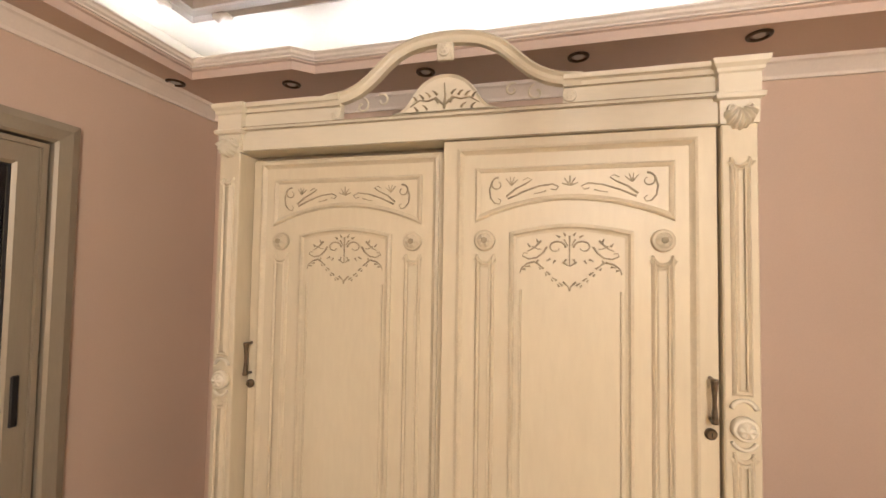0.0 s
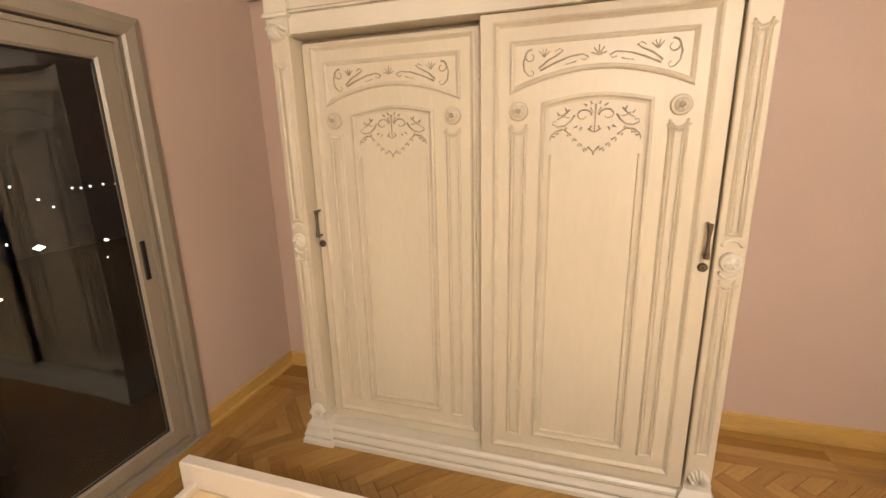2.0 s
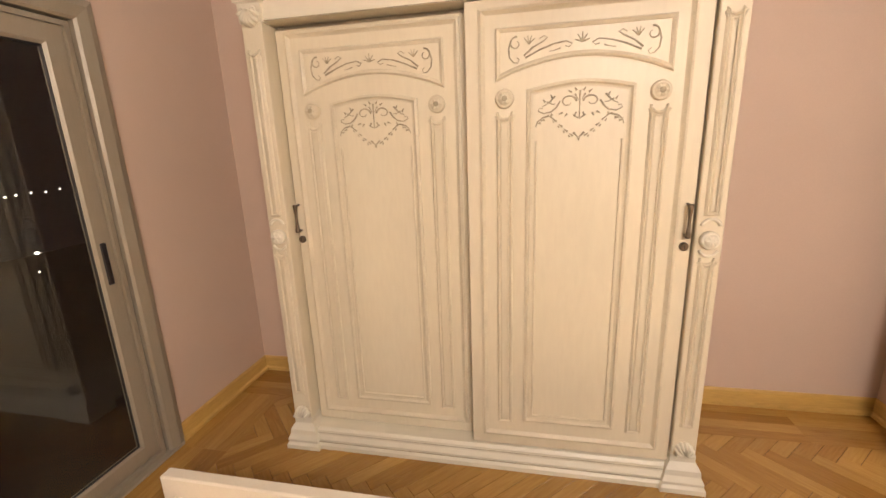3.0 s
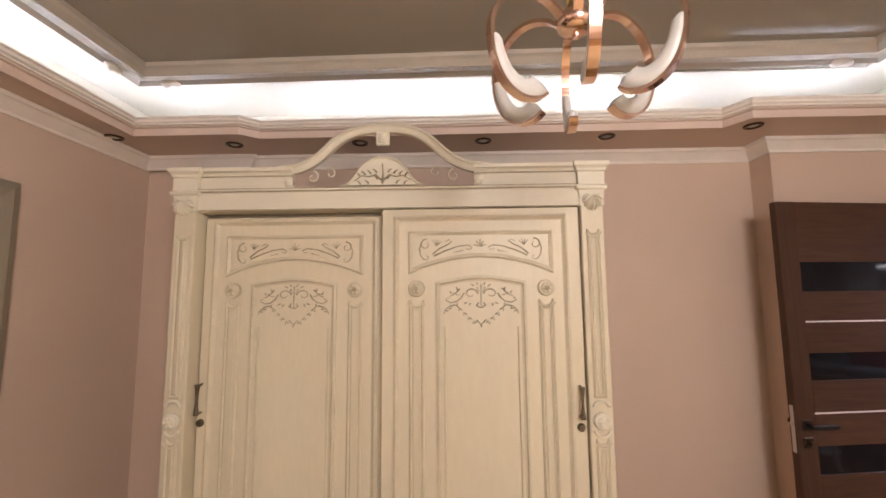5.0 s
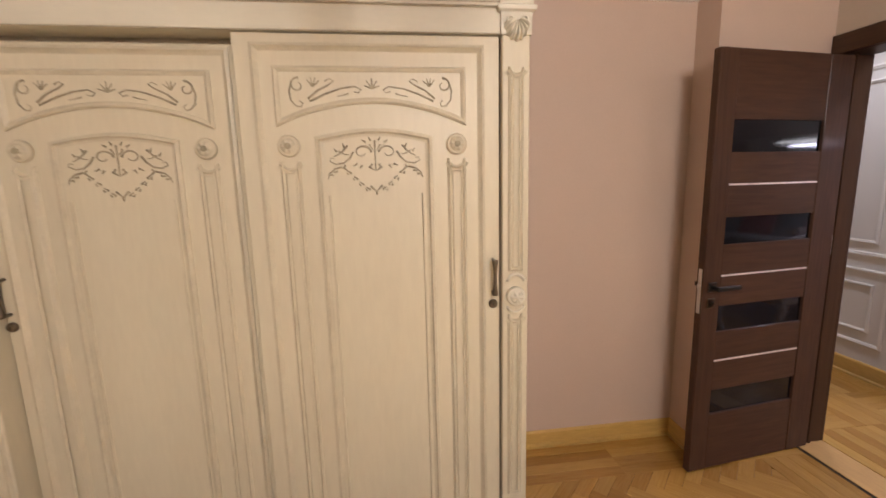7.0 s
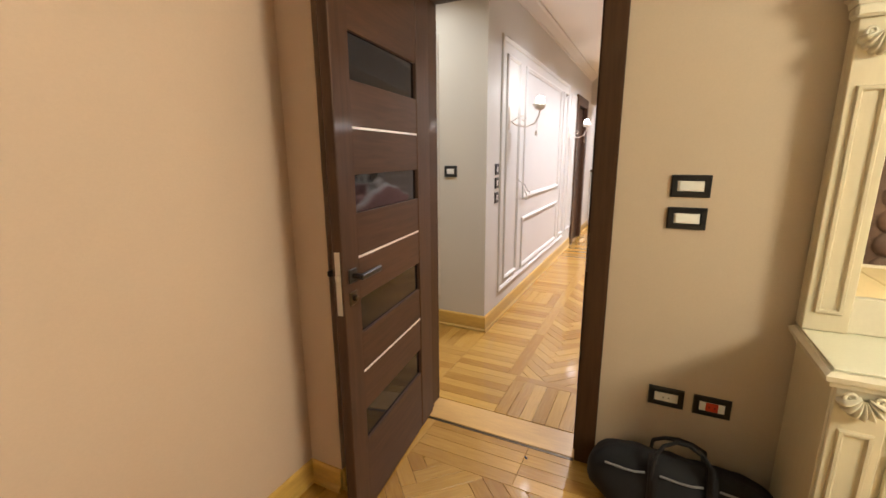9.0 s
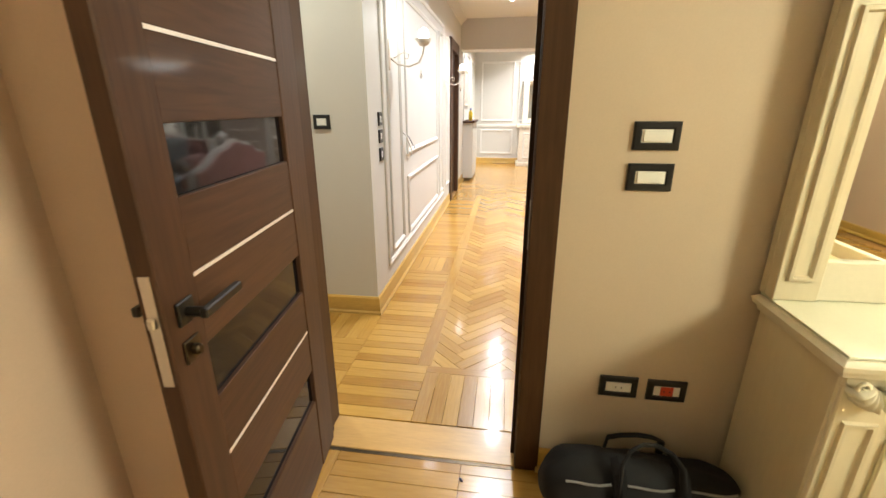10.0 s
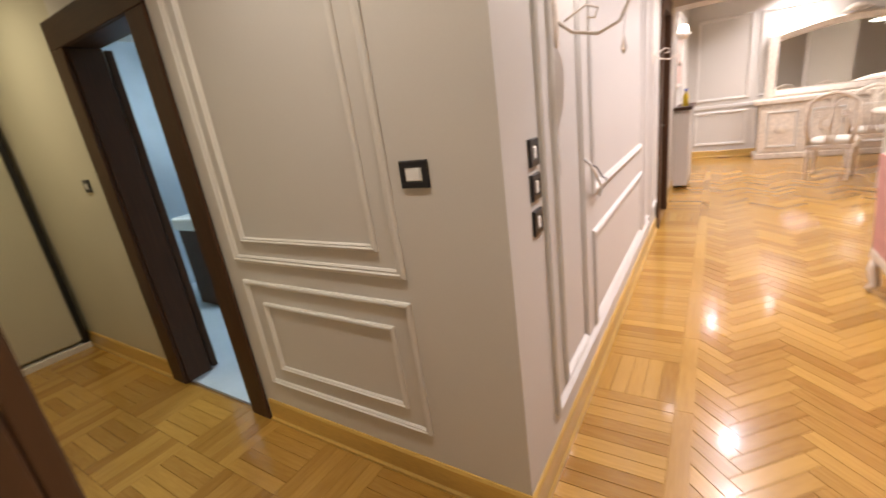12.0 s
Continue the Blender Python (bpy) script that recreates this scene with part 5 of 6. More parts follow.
# glowing disc out of view, added to light the bathroom tiles
lamp = thing("ceiling_lamp", "unseen round cool white lamp added to light the bathroom", "lamp")
part("diffuser", lathe([(0, 2.46), (0.14, 2.465), (0.16, 2.499), (0, 2.4995)], 20, None, Matrix.Translation((5.4, 5.6, 0))), G_BATH, lamp)

# tall pale cupboard door at the corridor's end
cup = thing("cupboard", "pale olive built-in cupboard with dark edge strips at the corridor end", "cupboard")
part("panel", box(XO + 0.02, HX - 0.07, 6.60, 6.655, 0.08, 2.2, 0.004), M_OLIVE, cup)
part("edge_strip", box(HX - 0.07, HX - 0.026, 6.59, 6.655, 0.05, 2.2, 0.003), M_BLACK, cup)
part("base", box(XO + 0.02, HX - 0.026, 6.58, 6.655, 0.0, 0.05, 0.003), M_HALLWHITE, cup)

# dark door in the hall
hd = thing("entrance_door", "closed dark wooden door in the hall wall", "door")
part("leaf", box(8.04, 8.75, HY + 0.03, HY + 0.07, 0.005, 2.10, 0.004), M_FRAMEWOOD, hd)
for x0, x1 in ((7.905, 8.04), (8.75, 8.885)):
    part("casing", box(x0, x1, HY - 0.03, HY + 0.06, 0, 2.10, 0.004), M_FRAMEWOOD, hd)
part("head_casing", box(7.905, 8.885, HY - 0.03, HY + 0.06, 2.1005, 2.24, 0.004), M_FRAMEWOOD, hd)
part("lever", tube([(8.12, HY + 0.03, 1.02), (8.12, HY - 0.02, 1.02), (8.23, HY - 0.02, 1.02)], 0.009, 8), M_BRONZE, hd)

# niche shelf with a bottle further along
sh = thing("wall_shelf", "dark wall shelf along the hall", "shelf")
part("board", box(9.8, 10.9, HY - 0.22, HY, 1.06, 1.10, 0.004), M_FRAMEWOOD, sh)
part("cabinet", box(9.85, 10.85, HY - 0.19, HY, 0.05, 1.06, 0.004), M_GREY, sh)
bo = thing("bottle", "small yellow bottle standing on the wall shelf", "bottle", at=(10.0, HY - 0.13, 1.10))
part("body", lathe([(0, 0), (0.035, 0.002), (0.035, 0.13), (0.015, 0.17), (0.013, 0.19), (0, 0.19)], 14), M_BOTTLE, bo, smooth=True)
part("cap", lathe([(0.016, 0.19), (0.016, 0.22), (0, 0.221)], 12), surface("blue_cap", (0.05, 0.12, 0.5), 0.4, bump=0), bo)


wire = thing("loose_wire", "loose white cable end hanging out of the hall wall", "cable")
part("strand", tube([(5.05, HY - 0.002, 1.17), (5.07, HY - 0.03, 1.14), (5.13, HY - 0.035, 1.09), (5.20, HY - 0.04, 1.03), (5.25, HY - 0.035, 0.99), (5.23, HY - 0.03, 0.965)], 0.006, 6), M_WHITEPL, wire, smooth=True)
part("strand", tube([(5.06, HY - 0.002, 1.16), (5.10, HY - 0.05, 1.12), (5.19, HY - 0.055, 1.06), (5.29, HY - 0.05, 1.04), (5.31, HY - 0.045, 1.02)], 0.004, 6), M_ZIP, wire, smooth=True)
pic = thing("wall_decoration", "pale pink framed wall panel in the hall", "picture")
part("frame", panel_ring(rect(9.95, 10.75, 1.35, 2.0), pn, 0.05, 0.03), M_CARVED, pic)
part("field", box(9.99, 10.71, HY - 0.012, HY - 0.001, 1.39, 1.96), surface("pale_pink_panel", (0.66, 0.42, 0.38), 0.6, vary=0.12, scale=9), pic)

# sconces with a lit bulb
def sconce(x):
    t = thing("wall_sconce", "white scrolled wall sconce with a lit cup and crystal drop", "wall lamp", "hall sconces", at=(x, HY, 0))
    part("back_plate", moved(puff(0.025, 0.012, 0.10, 2.2, 8), Matrix.Translation((0, -0.012, 1.68))), M_CARVED, t, smooth=True)
    b = tube([(u * 0.25, -v, z) for u, v, z in ((0, 0.02, 1.66), (0.1, 0.06, 1.625), (0.3, 0.13, 1.61), (0.5, 0.19, 1.64), (0.6, 0.215, 1.70), (0.6, 0.22, 1.745))], 0.006, 6)
    tube([(u * 0.25, -v, z) for u, v, z in ((0.05, 0.04, 1.66), (0.2, 0.10, 1.70), (0.35, 0.13, 1.69), (0.33, 0.12, 1.66), (0.25, 0.10, 1.665))], 0.004, 5, b)
    part("arm", b, M_CARVED, t, smooth=True)
    part("cup", lathe([(0.01, 1.745), (0.03, 1.75), (0.062, 1.79), (0.058, 1.79), (0.028, 1.757), (0, 1.752)], 16, None, Matrix.Translation((0.15, -0.22, 0))), M_CARVED, t, smooth=True)
    bulb = part("bulb", lathe([(0, 1.762), (0.022, 1.775), (0.038, 1.81), (0.03, 1.845), (0, 1.86)], 14, None, Matrix.Translation((0.15, -0.22, 0))), G_BULB, t, "lit opal bulb", smooth=True)
    part("crystal_drop", lathe([(0, 1.535), (0.011, 1.555), (0.004, 1.58), (0, 1.60)], 6, None, Matrix.Translation((0.14, -0.20, 0))), clear("crystal_glass", (1, 0.95, 0.85)), t)
    part("drop_chain", tube([(0.14, -0.20, 1.60), (0.14, -0.205, 1.66)], 0.0012, 4), M_STEEL, t)


sconce(4.72)
sconce(7.35)
for x in (5.2, 6.2, 7.2, 8.2):
    downlight(x, 2.0, HZ, G_SPOT, M_HALLWHITE, "small lit recessed spot with a white ring", "hall spots")
for x, y in ((10.2, 2.2), (11.2, 2.2), (12.2, 2.2), (12.2, 1.3), (12.2, 0.5)):
    downlight(x, y, HZ if y > 0.72 else HZ + 0.25, G_SPOT, M_HALLWHITE, "small lit recessed spot with a white ring", "dining spots")


def lamp_at(name, kind, loc, watts, colour, size=0.05, target=None):
    l = bpy.data.lights.new(name, kind)
    l.energy, l.color = watts, colour
    if kind == "AREA":
        l.shape, l.size = "DISK", size
        l.spread = math.radians(180 if size > 0.1 else 135)
    else:
        l.shadow_soft_size = size
    o = new(name, l)
    o.matrix_basis = look(loc, target) if target else pose(*loc)
    return o


for x in (5.2, 6.2, 7.2, 8.2):
    lamp_at("hall_spot_lamp", "AREA", (x, 2.0, HZ - 0.012), 21, (0.93, 0.87, 1.10), 0.05, (x, 2.0, 0))
for x, y in ((10.2, 2.2), (11.2, 2.2), (12.2, 1.3)):
    lamp_at("dining_spot_lamp", "AREA", (x, y, HZ - 0.012), 24, (0.94, 0.88, 1.08), 0.05, (x, y, 0))
# unseen spots added to brighten the corridor and the door end of the hall
for x, y in ((3.72, 3.35), (3.60, 5.75), (3.72, 2.0)):
    downlight(x, y, HZ, G_SPOT, M_HALLWHITE, "small lit recessed spot with a white ring", "hall spots")
    lamp_at("corridor_fill_lamp", "AREA", (x, y, HZ - 0.012), 9 if y < 4 else 10, (0.96, 0.90, 0.95) if y < 4 else (1.0, 0.92, 0.78), 0.05, (x, y, 0))
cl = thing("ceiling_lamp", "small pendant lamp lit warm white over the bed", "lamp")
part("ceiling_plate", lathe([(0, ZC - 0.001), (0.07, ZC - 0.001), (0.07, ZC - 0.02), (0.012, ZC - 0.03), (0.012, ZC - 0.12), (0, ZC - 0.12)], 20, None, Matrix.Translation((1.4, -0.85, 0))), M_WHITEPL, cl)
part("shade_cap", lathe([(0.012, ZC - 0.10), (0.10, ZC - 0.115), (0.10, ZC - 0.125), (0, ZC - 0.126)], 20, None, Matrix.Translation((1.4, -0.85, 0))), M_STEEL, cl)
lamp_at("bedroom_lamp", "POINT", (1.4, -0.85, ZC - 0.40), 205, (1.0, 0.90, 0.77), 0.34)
lamp_at("sconce_lamp", "POINT", (4.87, HY - 0.22, 1.92), 2, (0.95, 0.88, 1.06), 0.04)
lamp_at("sconce_lamp", "POINT", (7.50, HY - 0.22, 1.92), 2, (0.95, 0.88, 1.06), 0.04)
lamp_at("living_chandelier_lamp", "AREA", (9.4, -0.80, 1.98), 105, (0.95, 0.90, 1.06), 0.7, (9.4, -0.80, 0))
lamp_at("living_chandelier_uplight", "AREA", (9.4, -0.80, 2.14), 40, (0.95, 0.90, 1.06), 0.7, (9.4, -0.80, 3))


# ---- console with mirror, dining set ----
def turned_leg(name, h, r, parent, x, y, label=""):
    return part(name, lathe([(r * 0.5, 0), (r * 0.8, 0.01), (r * 0.45, h * 0.08), (r * 0.6, h * 0.3), (r, h * 0.7), (r * 1.15, h * 0.85), (r * 0.9, h)], 10, None, Matrix.Translation((x, y, 0))), M_CARVED, parent, label, smooth=True)


con = thing("console_cabinet", "antique white carved console cabinet in the dining room", "cabinet")
part("body", box(12.14, 12.57, -0.55, 1.70, 0.08, 0.88, 0.006), M_CARVED, con)
part("top", box(12.08, 12.59, -0.62, 1.77, 0.88, 0.95, 0.015, seg=2), M_CARVED, con)
part("plinth", box(12.10, 12.58, -0.60, 1.75, 0.0, 0.085, 0.015, seg=2), M_CARVED, con)
for k in range(4):
    y0 = -0.50 + k * 0.55
    dd = part("door", box(12.125, 12.141, y0, y0 + 0.51, 0.12, 0.82, 0.003), M_CARVED, con)
    part("door_moulding", panel_ring(rect(y0 + 0.05, y0 + 0.46, 0.18, 0.76), lambda u, v, h: (12.125 - h, u, v), 0.035, 0.025), M_HALLWHITE, dd)
    part("door_carving", moved(rose(0.08, 0.02), Matrix.Translation((12.12, y0 + 0.255, 0.48)) @ pose(0, 0, 0, 0, 0, -90)), M_CARVED, dd, smooth=True)
cm = thing("console_mirror", "wide mirror in an antique white carved frame above the console", "mirror")
shape = [(-0.45, 0.955), (1.64, 0.955), (1.64, 1.92)] + [(0.595 + 1.045 * math.cos(radians(a)), 1.92 + 0.15 * math.sin(radians(a)) ** 3) for a in range(20, 161, 10)] + [(-0.45, 1.92)]
part("frame", outline(shape, True, [(0, 0), (0, 0.05), (0.03, 0.07), (0.07, 0.05), (0.10, 0.03), (0.12, 0.03), (0.12, 0)], lambda u, v, h: (12.59 - h, u, v)), M_CARVED, cm)
part("glass", slab(shape, 0.01, 0.02, lambda u, v, h: (12.59 - h, u, v)), M_MIRROR, cm)
part("crest", moved(shell(0.32, 0.16, 0.06), Matrix.Translation((12.53, 0.595, 2.05)) @ pose(0, 0, 0, 0, 0, -90)), M_CARVED, cm, smooth=True)
part("side_post", box(12.50, 12.58, 1.50, 1.64, 0.955, 1.92, 0.01), M_CARVED, cm)


def dining_chair(at, turn):
    t = thing("dining_chair", "antique white carved dining chair with an ivory seat", "chair", "dining chairs", at=at, turn=turn)
    part("seat", moved(puff(0.23, 0.23, 0.045, 4, 8), Matrix.Translation((0, 0, 0.47))), M_IVORY, t, "ivory fabric seat", smooth=True)
    part("seat_frame", box(-0.23, 0.23, -0.23, 0.23, 0.39, 0.445, 0.012), M_CARVED, t)
    for sx in (-1, 1):
        for sy in (-1, 1):
            turned_leg("leg", 0.40, 0.026, t, sx * 0.2, sy * 0.2)
    back = [(-0.2, 0.445), (-0.235, 0.72), (-0.22, 0.95), (-0.13, 1.02), (0, 1.06), (0.13, 1.02), (0.22, 0.95), (0.235, 0.72), (0.2, 0.445)]
    b = tube([(u, 0.215 + 0.06 * (v - 0.44), v) for u, v in back], 0.024, 8)
    part("back_frame", b, M_CARVED, t, smooth=True)
    b = bmesh.new()
    for s in (-1, 1):
        tube([(s * u, 0.22 + 0.06 * (v - 0.44), v) for u, v in ((0.03, 0.46), (0.05, 0.6), (0.10, 0.7), (0.05, 0.82), (0.03, 0.92), (0.09, 0.99))], 0.013, 6, b)
        tube([(s * u, 0.24, v) for u, v in spiral(0.12, 0.80, 0.05, 0.02, 0, 330, 12)], 0.010, 6, b)
    tube([(0, 0.22, 0.46), (0, 0.25, 1.03)], 0.014, 6, b)
    part("splat", b, M_CARVED, t, smooth=True)
    return t


first = dining_chair((10.4, 1.05, 0), 70)
for at, turn in (((11.2, 0.55, 0), 80), ((10.9, -0.7, 0), 200), ((9.9, -0.75, 0), 180), ((10.4, -0.95, 0), 175)):
    copy_thing(first, pose(*at, 0, 0, turn))
tb = thing("dining_table", "antique white oval dining table", "table", at=(10.6, 0.05, 0))
part("top", lathe([(0, 0.74), (0.62, 0.74), (0.64, 0.755), (0.63, 0.775), (0, 0.78)], 32), M_CARVED, tb, smooth=False)
part("pedestal", lathe([(0.3, 0), (0.3, 0.05), (0.12, 0.09), (0.09, 0.3), (0.16, 0.45), (0.08, 0.6), (0.2, 0.74)], 16), M_CARVED, tb, smooth=True)


# ---- sofas ----
def sofa(name, label, length, at, turn, cushions):
    """Local x along the sofa, its front towards -y, the back at y = 0."""
    t = thing(name, label, "sofa", "pink sofas", at=at, turn=turn)
    L, D = length, 0.78
    n = 24
    topz = [0.86 + 0.17 * math.sin(math.pi * i / n) ** 1.6 + (0.035 * math.cos(8 * math.pi * i / n)) * (0.4 if 3 < i < n - 3 else 0.2) for i in range(n + 1)]
    back = [(0.02, 0.26), (L - 0.02, 0.26)] + [(L * (1 - i / n), topz[n - i]) for i in range(n + 1)]
    part("back", slab(back, 0.0, 0.10, lambda u, v, h: (u, -h - 0.015 + (v - 0.3) * 0.06, v)), M_PINK, t)
    part("back_padding", slab([(0.08, 0.42), (L - 0.08, 0.42)] + [(0.08 + (L - 0.16) * (1 - i / n), topz[n - i] - 0.04) for i in range(n + 1)], 0.0, 0.06, lambda u, v, h: (u, -h - 0.117 + (v - 0.3) * 0.06, v)), M_PINK, t)
    crest = [(L * i / n, -0.06 + (topz[i] - 0.3) * 0.06, topz[i]) for i in range(n + 1)]
    crest = [(0.005, -0.06, 0.28), (0.0, -0.06, 0.6)] + crest + [(L, -0.06, 0.6), (L - 0.005, -0.06, 0.28)]
    part("back_rail", tube(crest, 0.034, 8), M_CARVED, t, "carved antique white rail", smooth=True)
    b = bmesh.new()
    lathe([(0.09, 0), (0.07, 0.03), (0.03, 0.05), (0, 0.05)], 12, b, pose(L / 2, -0.09, topz[n // 2] + 0.01, 90))
    for s in (-1, 1):
        tube([(L / 2 + s * u, -0.09, topz[n // 2] + 0.02 + v) for u, v in spiral(0.10, 0.0, 0.05, 0.015, 0, 400, 14)], 0.012, 6, b)
    part("crest_carving", b, M_CARVED, t, smooth=True)
    part("seat_rail", box(0.0, L, -D, -0.012, 0.22, 0.30, 0.02, seg=2), M_CARVED, t)
    half = (L - 0.34) / 2
    for k in range(2):
        part("seat_cushion", moved(puff(half / 2, 0.30, 0.085, 5, 10), Matrix.Translation((0.17 + half * (k + 0.5), -0.47, 0.385))), M_SEATBLUE if "grey-blue" in label else M_PINK, t, smooth=True)
    for x0 in (0.0, L - 0.17):
        arm = part("arm", box(x0 + 0.02, x0 + 0.15, -D + 0.03, -0.115, 0.285, 0.58, 0.03, seg=2), M_PINK, t)
        part("arm_roll", tube([(x0 + 0.085, -0.10, 0.60), (x0 + 0.085, -0.45, 0.60), (x0 + 0.085, -D + 0.01, 0.58)], 0.095, 14), M_PINK, arm, smooth=True)
        part("arm_front", lathe([(0.10, 0), (0.10, 0.02), (0.06, 0.035), (0.07, 0.045), (0, 0.05)], 16, None, pose(x0 + 0.085, -D + 0.012, 0.58, 90)), M_CARVED, arm, smooth=True)
        part("arm_post", tube([(x0 + 0.085, -D + 0.0, 0.50), (x0 + 0.06, -D + 0.0, 0.40), (x0 + 0.085, -D + 0.0, 0.28)], 0.03, 8), M_CARVED, arm, smooth=True)
    for x in (0.05, L - 0.05):
        for y in (-0.05, -D + 0.05):
            part("leg", tube([(x, y, 0.24), (x, y - 0.02 if y < -0.3 else y + 0.02, 0.16), (x, y, 0.06), (x, y - 0.02 if y < -0.3 else y + 0.03, 0.018)], 0.032, 8, None, (1.1, 0.7)), M_CARVED, t, smooth=True)
    return t


def cushion(label, mat, at, rx, ry, rz, s=0.22):
    t = thing("cushion", label, "cushion", "sofa cushions")
    b = puff(s, s, 0.085, 2.0, 12)
    for v in b.verts:
        q = Vector((v.co.x / s, v.co.y / s))
        k = max(abs(q.x), abs(q.y))
        g = 1.0 if q.length < 1e-6 else (q.length / max(k, 1e-6)) ** 0.75
        v.co.x, v.co.y = v.co.x * g, v.co.y * g
        v.co.z *= 1.1 - 0.35 * k * k
    part("cover", moved(b, pose(*at, rx, ry, rz)), mat, t, smooth=True)
    return t


sofa("sofa", "pink velvet sofa with a carved antique white frame", 1.72, (4.95, 1.475, 0), 0, 1)
cushion("pale blue satin cushion leaning on the pink sofa", M_PALEBLUE, (5.34, 1.08, 0.66), 32, 0, 6, 0.30)
cushion("pale blue satin cushion leaning on the pink sofa", M_PALEBLUE, (5.9, 1.23, 0.68), 68, 0, -6, 0.24)
sofa("sofa", "pink velvet sofa with pale grey-blue seat cushions and carved frame", 2.45, (8.55, 0.12, 0), -90, 2)
cushion("pale grey-blue cushion leaning on the long pink sofa", M_PALEBLUE, (8.24, -0.34, 0.68), 66, 0, -90, 0.27)
tc = cushion("deep pink button-tufted velvet cushion leaning on the long sofa", M_TUFT, (8.24, -0.88, 0.69), 66, 0, -90, 0.28)
for i in range(4):
    for j in range(4):
        m = pose(8.24, -0.88, 0.69, 66, 0, -90)
        part("button", moved(lathe([(0.014, 0), (0.010, 0.008), (0, 0.01)], 8), m @ Matrix.Translation((-0.165 + i * 0.11, -0.165 + j * 0.11, 0.078))), M_BROWNTUFT, tc)
cushion("pale grey-blue cushion leaning on the long pink sofa", M_PALEBLUE, (8.24, -1.42, 0.68), 66, 0, -90, 0.27)

st = thing("side_table", "round antique white side table with curved legs", "side table", at=(4.50, 0.99, -0.03))
part("top", lathe([(0, 0.60), (0.235, 0.60), (0.25, 0.612), (0.245, 0.632), (0, 0.634)], 32), M_CARVED, st)
part("apron", lathe([(0.20, 0.53), (0.215, 0.56), (0.215, 0.60), (0.19, 0.60), (0.19, 0.53)], 24), M_CARVED, st, smooth=True)
for k in range(3):
    a = radians(108 + 120 * k)
    part("leg", tube([(math.cos(a) * r, math.sin(a) * r, z) for r, z in ((0.20, 0.58), (0.225, 0.45), (0.20, 0.28), (0.23, 0.14), (0.29, 0.062), (0.315, 0.048))], 0.016, 8, None, (1.25, 0.95)), M_CARVED, st, smooth=True)
part("stretcher", lathe([(0.03, 0.19), (0.17, 0.195), (0.17, 0.21), (0, 0.212)], 20), M_CARVED, st)

rc = thing("remote_control", "small black remote control on the round side table", "remote control")
part("case", box(4.52, 4.56, 0.90, 1.02, 0.605, 0.62, 0.004), M_BLACK, rc)
# windows and curtains behind the living room
for k, (y0, y1) in enumerate(((-0.82, -0.48), (-1.22, -0.88))):
    w = thing("window", "tall dark window with a white frame at night", "window", "living windows")
    part("window_frame", panel_ring(rect(y0 - 0.05, y1 + 0.05, 0.7, 1.92), lambda u, v, h: (12.56 - 1.75 - h, u, v), 0.05, 0.04), M_HALLWHITE, w)
    part("pane", box(10.805, 10.81, y0, y1, 0.75, 1.88), M_PANEGLASS, w)
wall("wall_living_east", box(10.82, 10.95, -4.2, -0.25, 0, HZ + 0.25), M_GREY, "pale living room wall with windows and curtains")


def curtain(y0, y1, mat, label, amp=0.045, folds=7):
    t = thing("curtain", label, "curtain", "living curtains")
    b = bmesh.new()
    n = 60
    rows = []
    for z in (0.03, 1.2, 2.25):
        rows.append([b.verts.new((10.62 + amp * math.sin(2 * math.pi * folds * i / n + z * 0.4) * (1.0 if z < 2 else 0.7), y0 + (y1 - y0) * i / n, z)) for i in range(n + 1)])
    for lo, hi in zip(rows, rows[1:]):
        for i in range(n):
            b.faces.new((lo[i], lo[i + 1], hi[i + 1], hi[i]))
    ob = part("cloth", b, mat, t, smooth=True)
    s = ob.modifiers.new("thick", "SOLIDIFY")
    s.thickness = 0.006


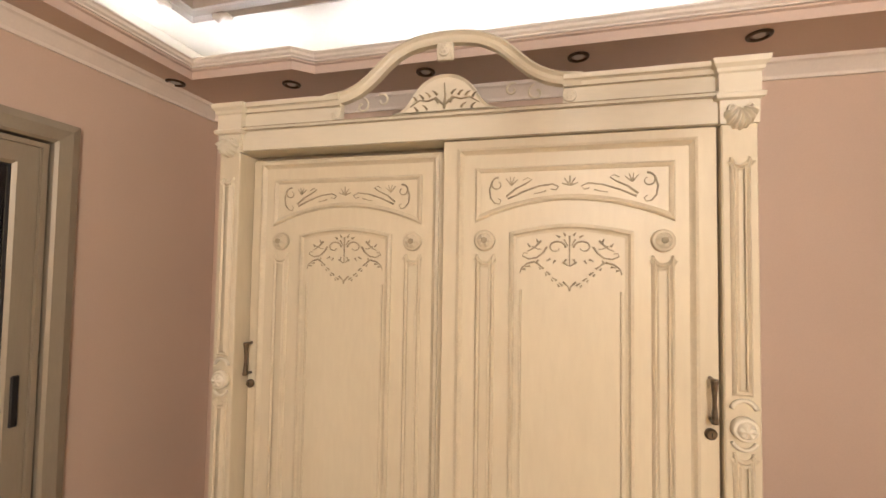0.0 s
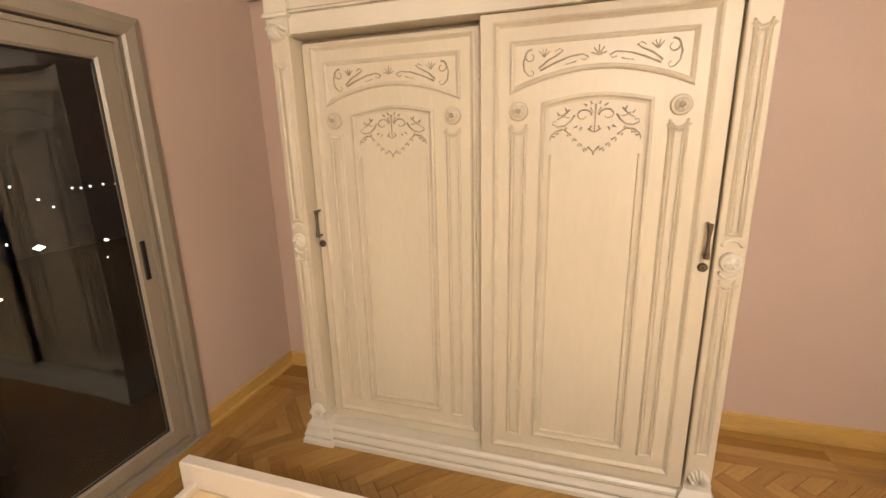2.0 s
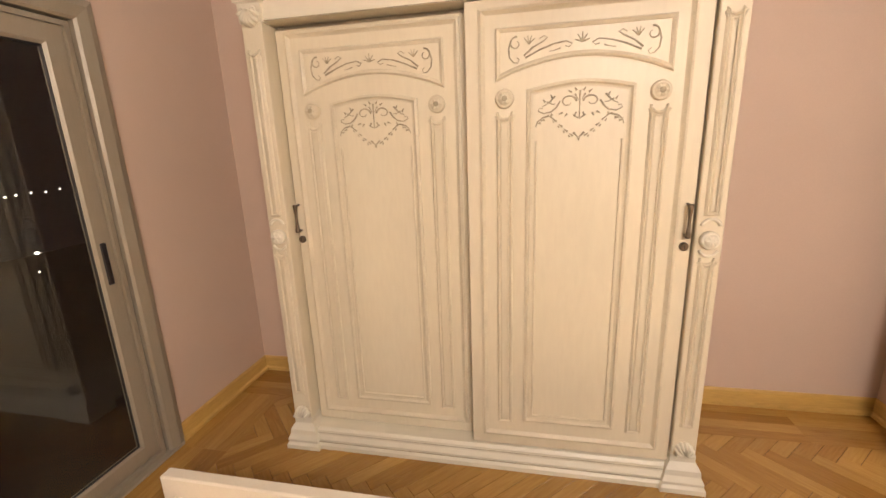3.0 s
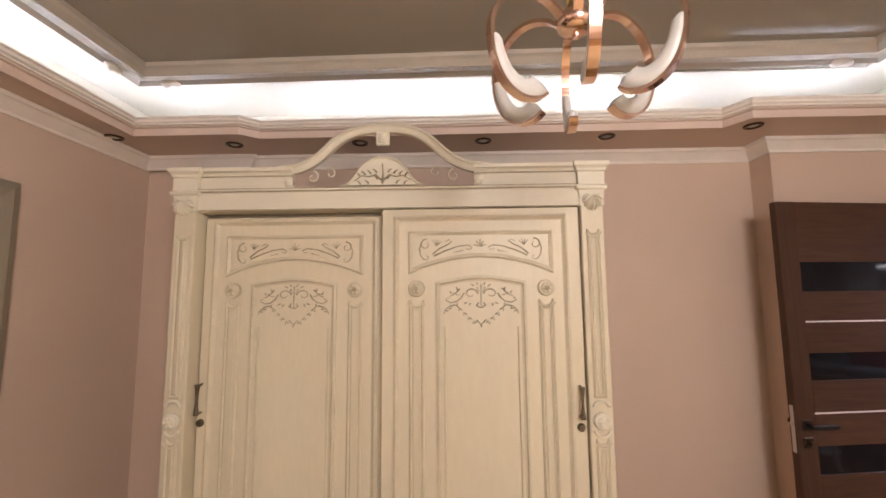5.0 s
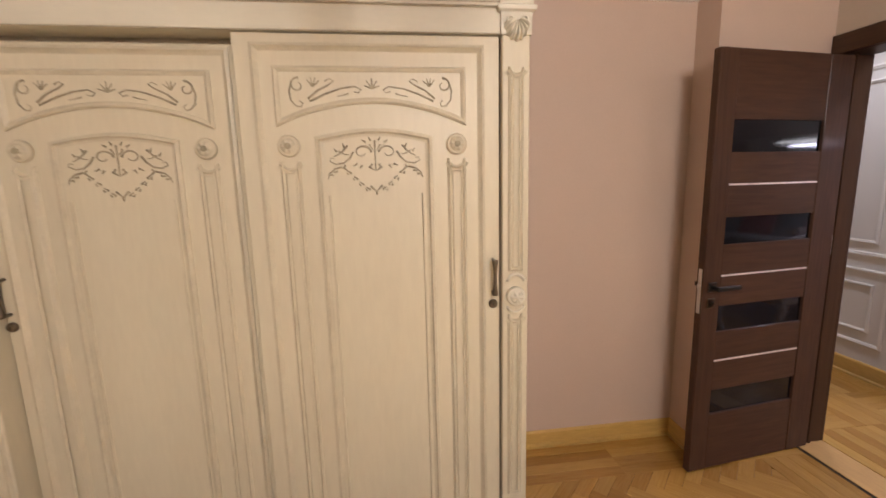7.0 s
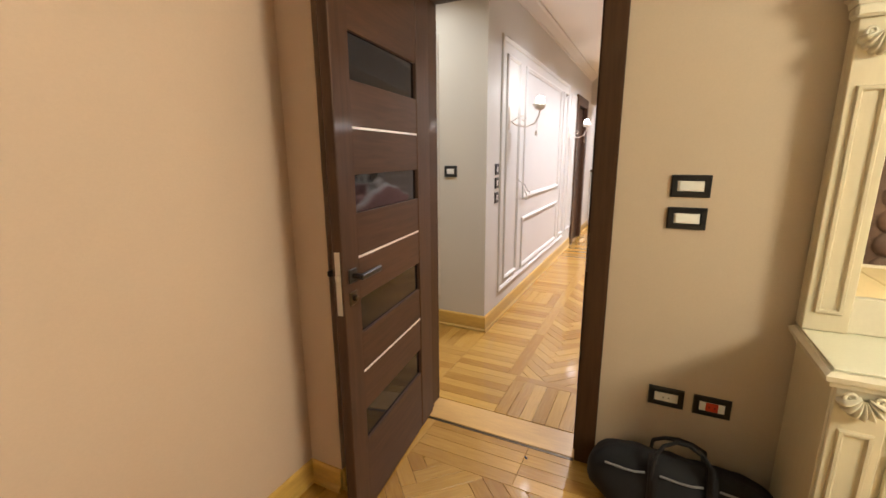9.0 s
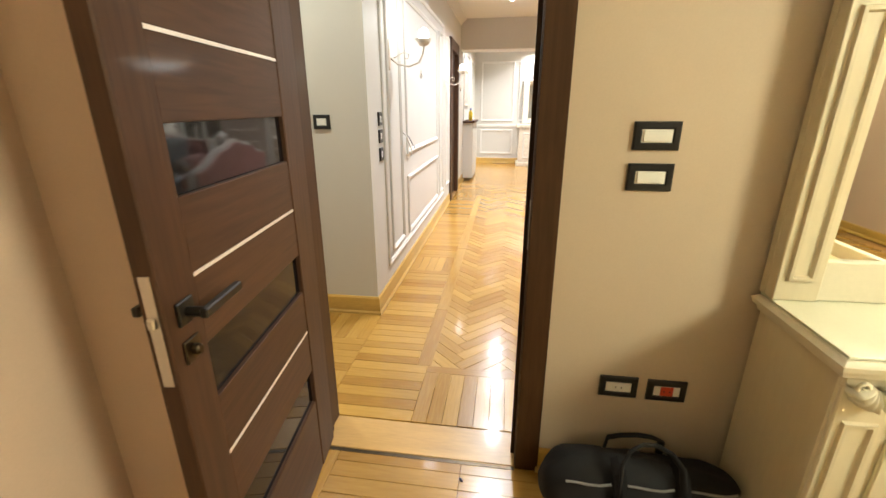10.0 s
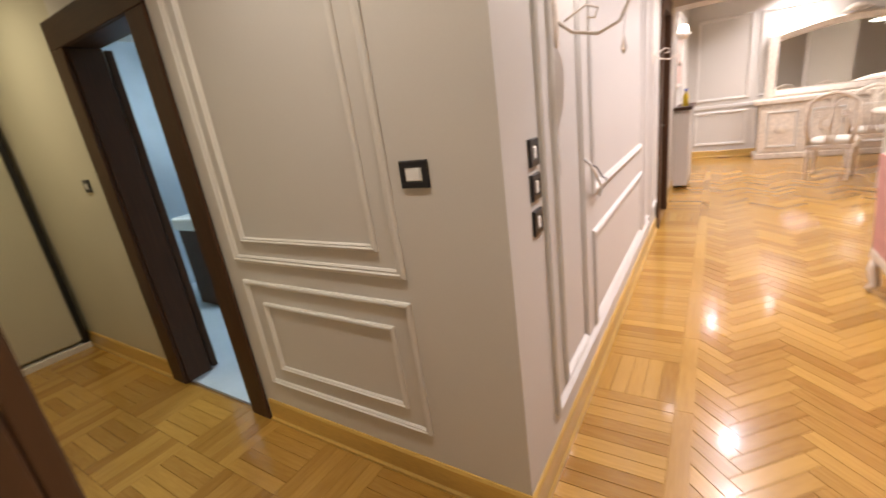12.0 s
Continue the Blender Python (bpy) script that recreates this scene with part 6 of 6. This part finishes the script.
curtain(-1.75, -1.30, M_CURTAIN, "pale satin curtain hanging in folds")
curtain(-2.15, -1.77, M_TAUPE, "taupe curtain hanging in folds", folds=5)
curtain(-2.75, -2.18, M_CURTAIN, "pale satin curtain hanging in folds", folds=8)
curtain(-3.4, -2.8, M_TAUPE, "taupe curtain hanging in folds", folds=7)
cd = thing("living_chandelier", "long bright crystal chandelier over the living room", "chandelier", at=(9.4, -0.80, -0.05))
part("glow_body", moved(puff(0.10, 0.60, 0.035, 3, 10), Matrix.Translation((0, 0, 2.11))), G_TUBE, cd, "bright frosted glass body", smooth=True)
part("stem", tube([(0, 0, 2.155), (0, 0, HZ + 0.30)], 0.012, 8), M_STEEL, cd)


# ---- parquet, laid last ----
X0 = XE + 0.08
lay(herringbone(XW + 0.18, XE - 0.20, YS + 0.2, YN - 0.20, radians(-45)), 0.0, (1.6, 2.0, 220), "honey oak herringbone parquet of the bedroom")
border = strips(XW + 0.02, XE - 0.02, YN - 0.30, YN - 0.02, 0.07, 0.5, "x") + strips(XW + 0.02, XW + 0.30, YS, YN - 0.30, 0.07, 0.5, "y") + strips(XE - 0.30, XE - 0.0, YS, YN - 0.30, 0.075, 0.5, "y")
lay(border, 0.0016, (2.6, 2.2, 60), "straight oak border strips of the bedroom floor")
lay(herringbone(3.55, 12.5, -4.0, 2.40, radians(-45)), 0.0, (4.6, 1.9, 300), "honey oak herringbone parquet of the hall")
edge_rows = strips(XO + 0.02, 3.62, -4.0, 2.36, 0.07, 0.42, "x") + strips(3.62, 3.68, -4.0, 2.36, 0.06, 0.7, "y")
edge_rows += strips(3.68, 12.5, 2.34, 2.42, 0.08, 0.7, "x")
for k in range(26):
    x0 = 3.68 + k * 0.35
    edge_rows += strips(x0, x0 + 0.35, 2.42, 2.78, 0.07, 0.36, "x" if k % 9 == 4 else "y")
edge_rows += strips(XO + 0.02, 3.68, 2.36, 2.78, 0.07, 0.42, "y")
for k in range(13):
    y0 = 2.78 + k * 0.35
    for m in range(3):
        x0 = XO + 0.02 + m * 0.33
        edge_rows += strips(x0, x0 + 0.33, y0, y0 + 0.35, 0.07, 0.35, "y" if (k + m) % 2 else "x")
lay(edge_rows, 0.0016, (3.9, 2.4, 280), "straight oak border strips and squares of the hall floor")
